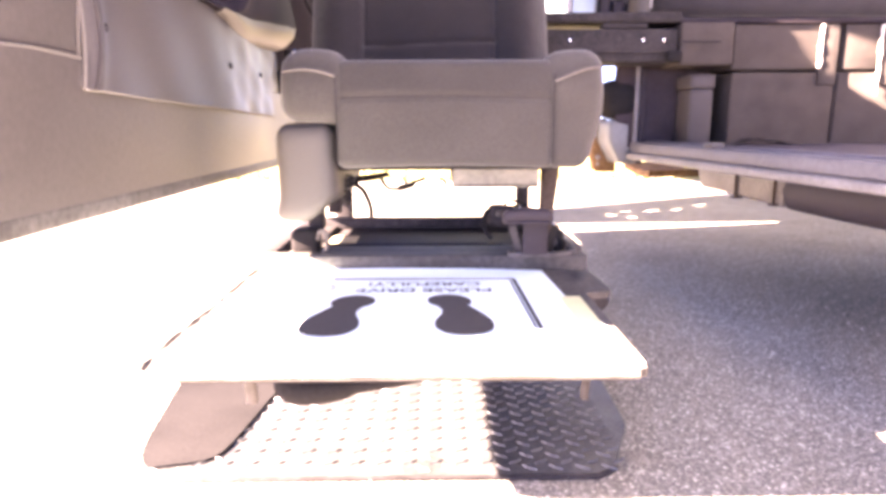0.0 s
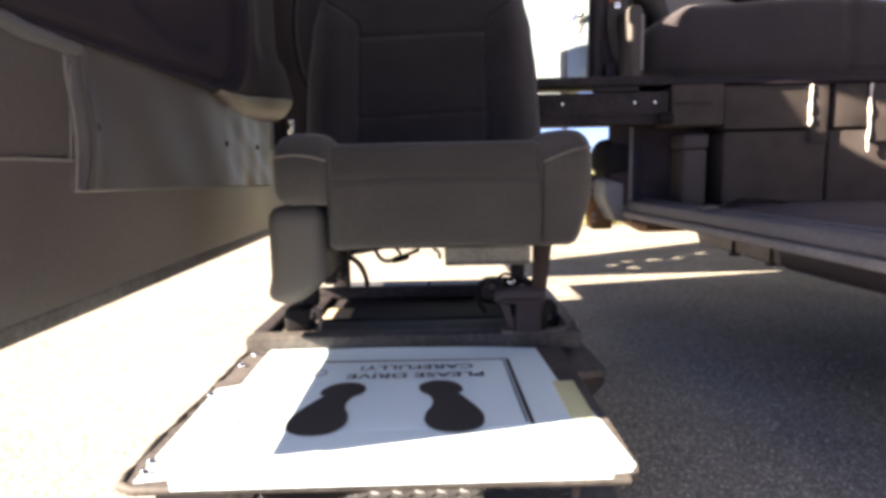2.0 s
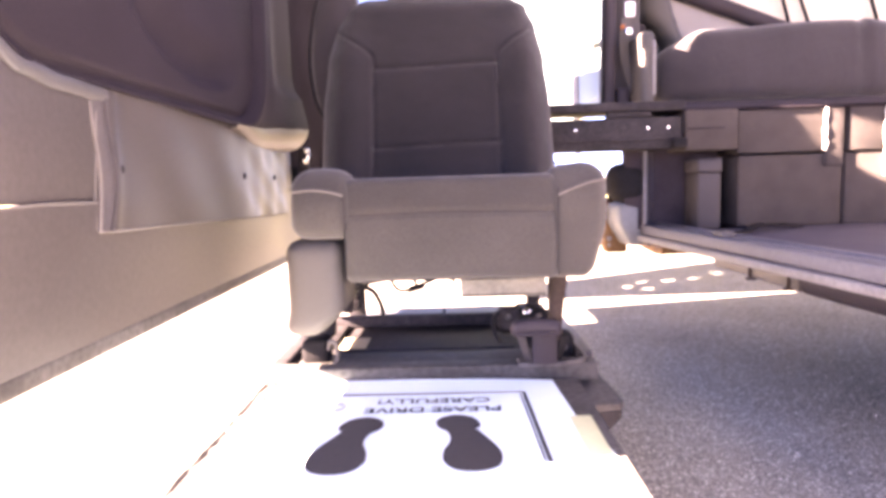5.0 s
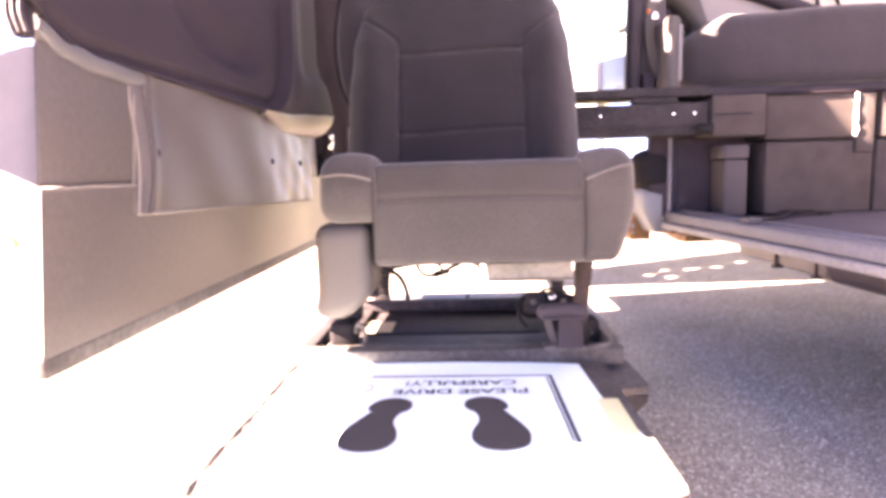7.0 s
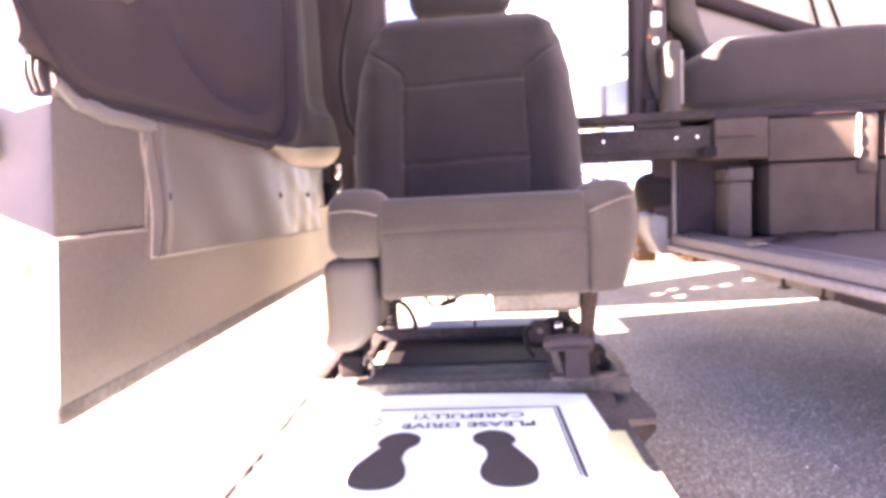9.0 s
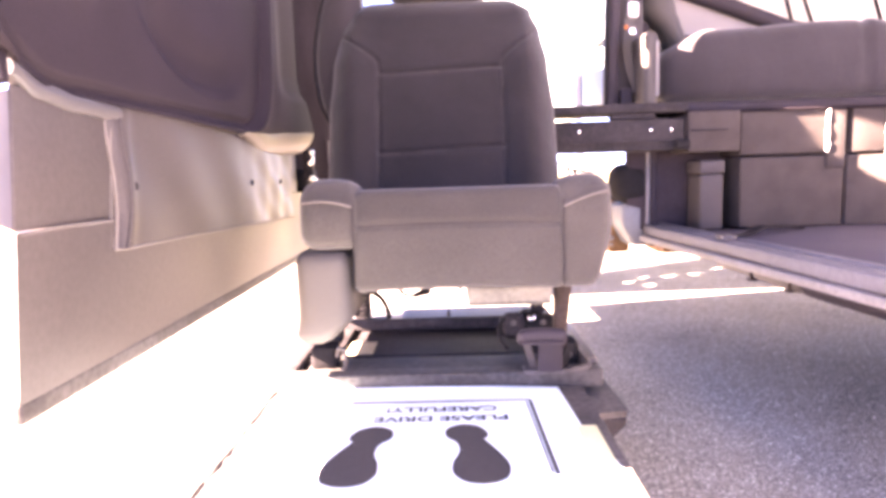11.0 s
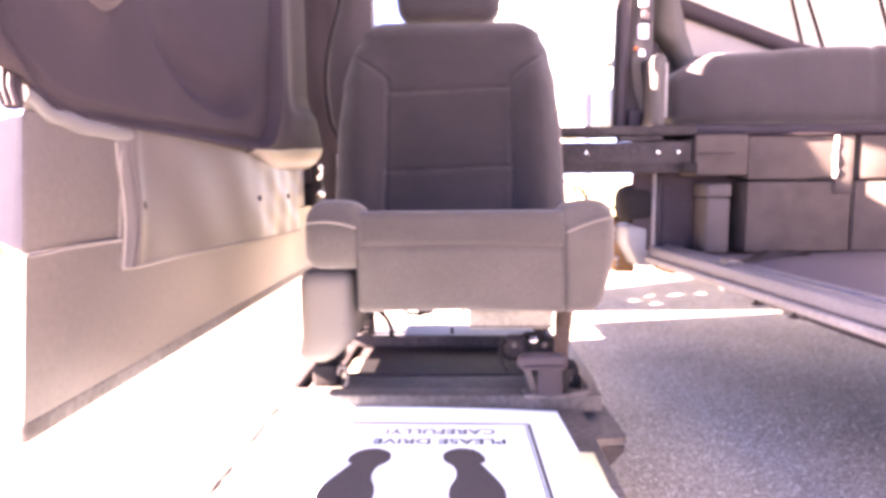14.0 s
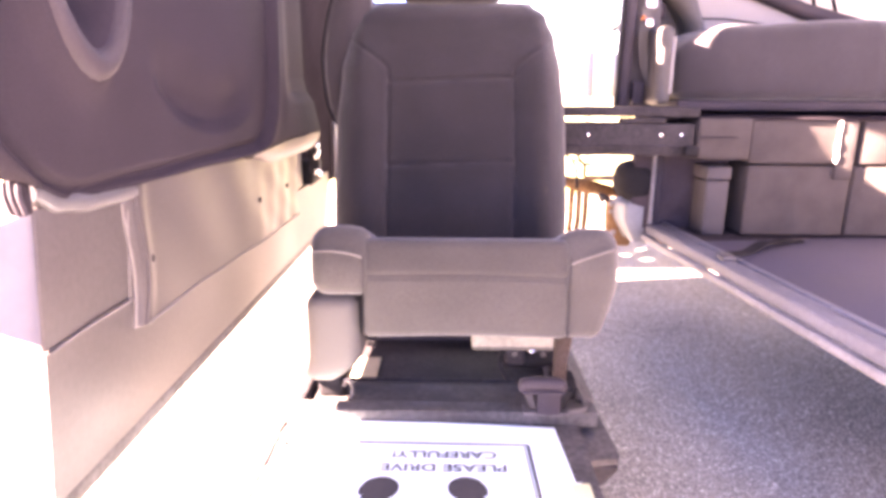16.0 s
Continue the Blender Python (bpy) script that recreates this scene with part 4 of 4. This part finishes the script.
bar_data = []
for a in (-33, 33):
    bm = bmesh.new()
    bar_mesh(bm, Vector((0, 0, 0)), radians(a))
    bmesh.ops.recalc_face_normals(bm, faces=bm.faces)
    me = bpy.data.meshes.new("tread_bar")
    bm.to_mesh(me)
    bm.free()
    me.materials.append(TREAD)
    bar_data.append(me)
rest = bmesh.new()
for i in range(36):
    for j in range(17):
        c = Vector((-0.400 + i * 0.0182, 0.864 + j * 0.032 + (0.0160 if i % 2 else 0), TREAD_Z - 0.0005))
        if i < 25 and j < 12:
            bar = new("tread_bar", bar_data[i % 2])
            bar.parent, bar.location = low, c
        else:
            bar_mesh(rest, c, radians(33 if i % 2 else -33))
tagged(part("tread_pattern", rest, TREAD, low, "", False), kind="stuff")
# a shadow on the left of the tread, laid down as a thin black shape
part("shadow_patch", prism(rounded([(-0.441, 0.918), (-0.414, 0.872), (-0.375, 0.875), (-0.340, 0.886), (-0.322, 0.910), (-0.311, 0.985), (-0.300, 1.087), (-0.293, 1.189), (-0.376, 1.201), (-0.476, 1.189), (-0.462, 1.040)], 3), TREAD_Z, TREAD_Z + 0.004), RUBBER, low, "black patch standing in for a shadow on the tread", False)
part("plate_edge", tube([(-0.413, 0.861, 0.0035), (-0.372, 0.847, 0.0035), (0.20, 0.847, 0.0035), (0.228, 0.867, 0.0035)], 0.0042, 8), BLACK_STEEL, low)
part("plate_support", rbox(-0.20, 0.15, 1.40, 1.60, 0.0, 0.20, 0.01), BLACK_STEEL, lift)

# ---- paper mat taped on the footrest ----
mat = thing("paper_mat", "white printed paper floor mat taped to the footrest", "paper mat", (-0.06, 0.94, 0.21))


def limp(outline, z, thick=0.0012):
    return prism(outline, z, z + thick)


part("under_sheet", limp([(-0.330, 0.995), (-0.296, 1.013), (0.188, 1.0), (0.205, 0.855), (0.213, 0.736), (0.204, 0.722), (0.184, 0.720), (0.181, 0.709), (-0.275, 0.703), (-0.288, 0.727), (-0.322, 0.720)], 0.2098, 0.0007), PAPER, mat, "", False)


def top_sheet(u, v):
    x = -0.300 + (0.470 + 0.012 * (1 - v)) * u + 0.004 * (1 - v)
    y = 0.840 + (0.342 - 0.016 * u) * v
    return Vector((x, y, 0.2108 + 0.0008 * max(0, math.sin(u * 7 + v * 2)) * v + 0.004 * step(0.93, 1.0, v) * math.sin(u * math.pi)))


part("top_sheet", sheet(30, 16, lambda u, v: top_sheet(u, v) + Vector((0, 0, 0.0007)), lambda u, v: top_sheet(u, v)), PAPER, mat)
part("tape", rbox(0.168, 0.200, 0.858, 0.995, 0.2118, 0.2126, 0.0003), TAPE, mat, "strip of yellow masking tape")
TOP = 0.2130


def ink(name, outline, label="", top=TOP):
    return part(name, prism(outline, top - 0.0014, top), INK, mat, label, False)


SHOE = [(-0.004, 0.098), (0.014, 0.094), (0.026, 0.082), (0.029, 0.064), (0.024, 0.048), (0.020, 0.044), (0.016, 0.026), (0.019, 0.000), (0.032, -0.030), (0.036, -0.060), (0.024, -0.086), (-0.004, -0.096), (-0.030, -0.086),
        (-0.041, -0.056), (-0.038, -0.020), (-0.026, 0.030), (-0.024, 0.042), (-0.031, 0.045), (-0.033, 0.062), (-0.024, 0.086)]


def shoe(cx, cy, flip, turn):
    c, s = math.cos(turn), math.sin(turn)
    pts = rounded([(cx + flip * (x * c - 0.95 * y * s), cy + x * s + 0.95 * y * c) for x, y in SHOE])
    return pts


ink("shoe_print", shoe(-0.146, 0.914, 1, radians(-9)), "dark shoe sole print")
ink("shoe_print", shoe(0.010, 0.916, -1, radians(-9)), "dark shoe sole print")
for name, text, y, w in (("lettering_top", "PLEASE DRIVE", 1.034, 0.212), ("lettering_bottom", "CAREFULLY!", 1.073, 0.180)):
    words(name, text, 0.030, Matrix.Translation((-0.036, y, TOP)) @ Matrix.Rotation(math.pi, 4, "Z"), INK, mat, w)
ink("border_line", [(-0.19, 1.108), (0.113, 1.104), (0.113, 1.107), (-0.19, 1.111)])
ink("border_line", [(0.1105, 1.102), (0.1155, 1.104), (0.1205, 0.846), (0.1155, 0.848)])
ink("border_line", [(0.1055, 1.098), (0.1072, 1.098), (0.1125, 0.852), (0.1108, 0.852)])
ink("border_line", [(0.1175, 0.842), (0.120, 0.842), (0.1235, 0.712), (0.121, 0.712)], top=0.2110)
ink("border_line", [(-0.2640, 1.082), (-0.2628, 1.082), (-0.2575, 0.845), (-0.2588, 0.845)])
ink("border_line", [(-0.2590, 0.838), (-0.2572, 0.838), (-0.2535, 0.712), (-0.2552, 0.712)], top=0.2110)
ink("fold_line", [(-0.0835, 0.770), (-0.0815, 0.770), (-0.0765, 0.708), (-0.0785, 0.708)], top=0.2110)
for x0, x1, y in ((-0.030, 0.004, 0.745), (0.009, 0.030, 0.745), (0.036, 0.066, 0.744), (-0.024, 0.018, 0.728), (0.024, 0.056, 0.728)):
    ink("print_bar", [(x0, y), (x1, y), (x1, y + 0.003), (x0, y + 0.003)], top=0.2110)
part("printed_seal", tube([(-0.188 + 0.010 * math.cos(a), 1.055 + 0.014 * math.sin(a), TOP - 0.001) for a in [i * math.pi / 9 for i in range(19)]], 0.0007, 5), GREY_STEEL, mat)

# ---- the seat ----
seat = thing("car_seat", "grey cloth van seat lowered on its lift", "seat", (0, 1.4, 0.22))


def tilt(p):
    """The whole cushion falls away towards the backrest."""
    return 0.34 * max(0.0, p.y - 1.20) * step(0.38, 0.57, p.z)


def pad_bend(p):
    front = 1 - step(1.165, 1.23, p.y)
    seam_z = 0.509 + 0.004 * math.sin((p.x + 0.2) * 9)
    y = p.y + (0.012 * step(0.515, 0.572, p.z) + 0.0035 * math.exp(-((p.z - seam_z) / 0.005) ** 2) - 0.005 * math.sin((p.z - 0.39) / 0.12 * math.pi) * (p.z < 0.51)) * front
    return Vector((p.x, y, p.z - tilt(p) + 0.004 * math.sin((p.x + 0.18) * 8.7) * (1 - step(0.39, 0.45, p.z))))


cushion = part("cushion", rbox(-0.184, 0.184, 1.152, 1.70, 0.393, 0.573, 0.016, (18, 8, 44), bend=pad_bend, seg=4), CLOTH, seat, "dusty grey cloth cushion")
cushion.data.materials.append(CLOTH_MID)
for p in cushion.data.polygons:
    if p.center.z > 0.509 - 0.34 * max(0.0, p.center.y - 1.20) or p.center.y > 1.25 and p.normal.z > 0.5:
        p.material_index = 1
part("seam", tube([(x, 1.1558, 0.509 + 0.004 * math.sin((x + 0.2) * 9)) for x in [-0.18 + 0.012 * i for i in range(31)]], 0.0010, 6), SEAM, seat)


def bolster_bend(side, low):
    def bend(p):
        t = step(low, 0.60, p.z)
        out = (p.x - side * 0.18) * side
        lean = -0.022 * (1 - step(0.39, 0.50, p.z)) * (1 if side > 0 else 0.3)
        return Vector((p.x + side * lean * max(0, out) / 0.09, p.y + 0.025 * step(0.52, 0.60, p.z) * (1 - step(1.15, 1.25, p.y)), p.z - tilt(p) + 0.006 * step(0.55, 0.6, p.z) * math.sin(max(0, min(1, out / 0.09)) * math.pi)))
    return bend


part("bolster", rbox(-0.277, -0.163, 1.148, 1.72, 0.470, 0.588, 0.030, (4, 8, 4), bend=bolster_bend(-1, 0.47), seg=5), CLOTH, seat, "rounded grey cloth side bolster")
part("bolster", rbox(0.163, 0.268, 1.150, 1.72, 0.392, 0.586, 0.028, (4, 8, 8), bend=bolster_bend(1, 0.39), seg=5), CLOTH, seat, "rounded grey cloth side bolster")
part("piping", tube(curve_points([(-0.270, 1.160, 0.553), (-0.235, 1.152, 0.556), (-0.205, 1.150, 0.552), (-0.181, 1.150, 0.545)], 6), 0.0022, 6), PIPING, seat)
part("piping", tube(curve_points([(0.181, 1.150, 0.536), (0.205, 1.150, 0.546), (0.235, 1.152, 0.556), (0.262, 1.165, 0.560)], 6), 0.0022, 6), PIPING, seat)
for x in (-0.181, 0.181):
    part("side_seam", tube([(x, 1.150, 0.40 + 0.0165 * i) for i in range(10)], 0.0013, 6), SEAM, seat)


def cover_bend(p):
    """The cover flares at its lower outer edge and is cut away under its inner edge."""
    low = 1 - step(0.298, 0.352, p.z)
    return Vector((p.x - 0.010 * low * step(-0.25, -0.285, p.x), p.y, p.z + 0.035 * (1 - step(0.29, 0.40, p.z)) * step(-0.25, -0.19, p.x)))


part("side_cover", rbox(-0.291, -0.190, 1.160, 1.56, 0.298, 0.470, 0.026, (3, 6, 10), bend=cover_bend, seg=5), GREY_PLASTIC, seat, "rounded grey plastic side cover")

BX, BH = -0.030, 0.291


def back_half(z):
    return BH * between([(0.40, 0.97), (0.55, 1.0), (0.74, 0.99), (0.86, 0.955), (0.95, 0.90), (1.005, 0.83), (1.045, 0.70)], z)


def back_line(x, z):
    y = 1.60 + 0.30 * (z - 0.55)
    return y


def back_front(u, v):
    z = 0.40 + 0.645 * v
    w = back_half(z)
    s = 2 * u - 1
    s = math.sin(s * math.pi / 2) * 0.35 + s * 0.65
    x = w * s
    y = back_line(x, z)
    a = abs(x)
    seam_x = 0.155 + 0.105 * step(0.87, 0.97, z)
    y -= 0.030 * math.exp(-((a - 0.215) / 0.048) ** 2) * (1 - step(0.86, 1.0, z))
    y += 0.005 * (a / 0.155) ** 2 if a < 0.155 else 0.005
    edge = max(0.0, (abs(s) - 0.80) / 0.20)
    y += 0.060 * (1 - math.sqrt(max(0.0, 1 - edge ** 2)))
    top = max(0.0, (v - 0.92) / 0.08)
    y += 0.060 * (1 - math.sqrt(max(0.0, 1 - top ** 2)))
    y += 0.006 * math.exp(-((a - seam_x) / 0.0055) ** 2)
    if a < 0.156:
        for zs in (0.654, 0.853):
            y += 0.006 * math.exp(-((z - zs - 0.004 * math.sin(x * 12)) / 0.0050) ** 2)
    return Vector((BX + x, y, z))


def back_rear(u, v):
    p = back_front(u, v)
    return Vector((p.x, back_line(0, p.z) + 0.075, p.z))


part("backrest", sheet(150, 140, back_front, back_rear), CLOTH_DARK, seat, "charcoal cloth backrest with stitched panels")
for zs in (0.654, 0.853):
    part("back_seam", tube([(BX + x, back_line(x, zs) + 0.006 + 0.005 * (x / 0.155) ** 2, zs + 0.004 * math.sin(x * 12)) for x in [-0.153 + 0.0102 * i for i in range(31)]], 0.0017, 6), SEAM, seat)
part("back_frame", rbox(BX - 0.24, BX + 0.24, 1.70, 1.80, 0.42, 0.95, 0.03, bend=lambda p: Vector((p.x, p.y + 0.28 * (p.z - 0.6), p.z))), DARK_PLASTIC, seat, "dark back shell")


def head_bend(p):
    w = 1 + 0.06 * math.sin((p.z - 1.05) / 0.19 * math.pi)
    return Vector((BX + (p.x - BX) * w, p.y + 0.25 * (p.z - 1.05) + 0.012 * ((p.x - BX) / 0.13) ** 2, p.z))


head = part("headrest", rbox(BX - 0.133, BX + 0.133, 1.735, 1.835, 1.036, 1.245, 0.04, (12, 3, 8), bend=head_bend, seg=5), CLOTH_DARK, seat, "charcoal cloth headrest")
for x in (BX - 0.06, BX + 0.06):
    part("headrest_post", tube([(x, 1.79, 0.98), (x, 1.79, 1.07)], 0.006, 8), CHROME, head)
part("under_board", rbox(0.014, 0.166, 1.195, 1.45, 0.356, 0.390, 0.003), BOARD, seat, "pale ribbed board under the cushion")
part("board_rib", rbox(0.014, 0.166, 1.1925, 1.1945, 0.3595, 0.3615, 0.0004), SEAM, seat)
part("leg", rbox(0.177, 0.202, 1.228, 1.255, 0.262, 0.395, 0.006, (2, 1, 6), bend=lambda p: Vector((p.x + 0.10 * max(0.0, p.z - 0.30) * (1 if p.x > 0.19 else 0), p.y + 0.10 * (0.39 - p.z), p.z))), LEG, seat, "dark rusty steel seat leg")
part("leg", rbox(-0.268, -0.238, 1.30, 1.34, 0.262, 0.395, 0.006), BLACK_STEEL, seat, "black steel seat leg")
for x in (-0.268, 0.17):
    part("leg", rbox(x, x + 0.03, 1.53, 1.56, 0.262, 0.44, 0.006), BLACK_STEEL, seat, "black steel seat leg")
part("seat_pan", rbox(-0.20, 0.20, 1.22, 1.60, 0.385, 0.40, 0.004), BLACK_STEEL, seat)
motor = part("motor", tube([(0.082, 1.36, 0.275), (0.10, 1.36, 0.275), (0.15, 1.36, 0.275), (0.195, 1.36, 0.275)], [0.018, 0.026, 0.030, 0.022], 14), RUBBER, seat, "black lift motor")
part("gear_case", rbox(0.088, 0.132, 1.325, 1.36, 0.262, 0.308, 0.012, seg=3), BLACK_STEEL, motor)
part("gear_case", rbox(0.138, 0.180, 1.33, 1.37, 0.268, 0.300, 0.010, seg=3), RUBBER, motor)
part("gear_nut", disc((0.145, 1.330, 0.298), (0, -1, 0.6), 0.009, 0.012, 8), CHROME, motor, "bright nut")
part("gear_nut", disc((0.168, 1.332, 0.288), (0, -1, 0.4), 0.006, 0.010, 8), GREY_STEEL, motor)
part("gear_nut", disc((0.108, 1.326, 0.290), (0, -1, 0.4), 0.006, 0.008, 8), GREY_STEEL, motor)
part("motor_lead", tube(curve_points([(0.09, 1.33, 0.30), (0.078, 1.32, 0.285), (0.080, 1.315, 0.262), (0.092, 1.30, 0.245)], 6), 0.004, 6), RUBBER, motor)
part("motor_lead", tube(curve_points([(0.12, 1.325, 0.308), (0.13, 1.315, 0.318), (0.15, 1.32, 0.315), (0.165, 1.33, 0.306)], 6), 0.003, 6), RUBBER, motor)
lever = part("lever", rbox(0.096, 0.184, 1.130, 1.156, 0.296, 0.323, 0.012, (6, 1, 1), bend=lambda p: Vector((p.x, p.y, p.z + 0.004 * math.sin((p.x - 0.095) / 0.092 * math.pi))), seg=4), DARK_PLASTIC, seat, "black moulded lever handle")
part("lever_ridge", tube([(0.104, 1.129, 0.303), (0.120, 1.1270, 0.304), (0.162, 1.1270, 0.304), (0.176, 1.129, 0.303)], 0.0030, 8), DARK_PLASTIC, lever)
for x0, x1 in ((0.108, 0.126), (0.184, 0.176)):
    part("lever_arm", sheet(4, 1, lambda u, v: Vector((x0 + (x1 - x0) * u + 0.013 * v, 1.150 + 0.034 * u, 0.294 - 0.056 * u)), lambda u, v: Vector((x0 + (x1 - x0) * u + 0.013 * v, 1.155 + 0.034 * u, 0.296 - 0.056 * u))), BOX_GREY if x0 < 0.15 else RUBBER, lever, "worn grey flat arm" if x0 < 0.15 else "")
part("lever_plate", rbox(0.136, 0.180, 1.164, 1.172, 0.238, 0.298, 0.003), DARK_PLASTIC, lever)
part("lever_foot", rbox(0.112, 0.196, 1.164, 1.200, 0.2362, 0.243, 0.002), FOOT_STEEL, lever)
clamp = part("rail_clamp", rbox(0.188, 0.222, 1.245, 1.290, 0.232, 0.262, 0.010, seg=3), RUBBER, seat, "black rail clamp")
part("clamp_bolt", disc((0.205, 1.246, 0.248), (0, -1, 0), 0.007, 0.006, 8), GREY_STEEL, clamp)
WIRES = (([(-0.255, 1.45, 0.338), (-0.235, 1.45, 0.342), (-0.205, 1.45, 0.342), (-0.182, 1.45, 0.332), (-0.172, 1.48, 0.310), (-0.169, 1.54, 0.272), (-0.176, 1.60, 0.235)], 0.0062),
         ([(-0.250, 1.46, 0.345), (-0.205, 1.46, 0.347), (-0.165, 1.46, 0.352), (-0.120, 1.46, 0.360)], 0.0075),
         ([(-0.136, 1.45, 0.352), (-0.126, 1.45, 0.335), (-0.112, 1.45, 0.328), (-0.090, 1.45, 0.332), (-0.066, 1.45, 0.342), (-0.040, 1.45, 0.352)], 0.0044),
         ([(-0.084, 1.445, 0.334), (-0.082, 1.445, 0.345), (-0.090, 1.445, 0.356)], 0.0034),
         ([(-0.010, 1.45, 0.352), (0.002, 1.45, 0.346), (0.0045, 1.45, 0.330)], 0.0034))
for knots, radius in WIRES:
    part("wire", tube(curve_points(knots, 8), radius, 8), RUBBER, seat, "hanging wire")
part("wire_plug", rbox(-0.100, -0.062, 1.44, 1.46, 0.327, 0.341, 0.004, bend=lambda p: Vector((p.x, p.y, p.z + 0.25 * (p.x + 0.08)))), RUBBER, seat)
part("spring", tube([(-0.19 + 0.008 * math.cos(a) + 0.0002 * a, 1.30 + 0.008 * math.sin(a), 0.315 + a * 0.0016) for a in [i * 0.5 for i in range(70)]], 0.0032, 5), BLACK_STEEL, seat, "coil spring")

# ---- grass verge far behind ----
bm = bmesh.new()
rnd = random.Random(5)
cols = [-60 + 1.6 * i for i in range(60)]
near = [5.1 + 0.25 * math.sin(x * 0.7) + 0.15 * rnd.uniform(-1, 1) for x in cols]
rows = [[bm.verts.new((x, y0 + (46 - y0) * t ** 1.6, 0.006 + 0.02 * step(0, 0.1, t) + 0.03 * t * rnd.random())) for t in (0, 0.04, 0.08, 0.14, 0.22, 0.32, 0.45, 0.6, 0.8, 1.0)] for x, y0 in zip(cols, near)]
for a, b in zip(rows, rows[1:]):
    for j in range(len(a) - 1):
        bm.faces.new((a[j], b[j], b[j + 1], a[j + 1]))
tagged(finish("verge", bm, VERGE), "dry yellow-green verge beyond the asphalt", "verge", kind="structure")
bm = bmesh.new()
for i in range(9000):
    y = 5.15 + 9 * rnd.random() ** 2
    x = rnd.uniform(-1.9, 1.2) * y
    a, h = rnd.uniform(0, 6.28), rnd.uniform(0.05, 0.17)
    d = Vector((math.cos(a), math.sin(a), 0)) * 0.010
    base = Vector((x, y, 0.01))
    tip = base + Vector((rnd.uniform(-.06, .06), rnd.uniform(-.06, .06), h))
    bm.faces.new([bm.verts.new(p) for p in (base - d, base + d, tip)])
tagged(finish("grass", bm, GRASS), "dry yellow grass along the lot edge", "grass", kind="stuff")
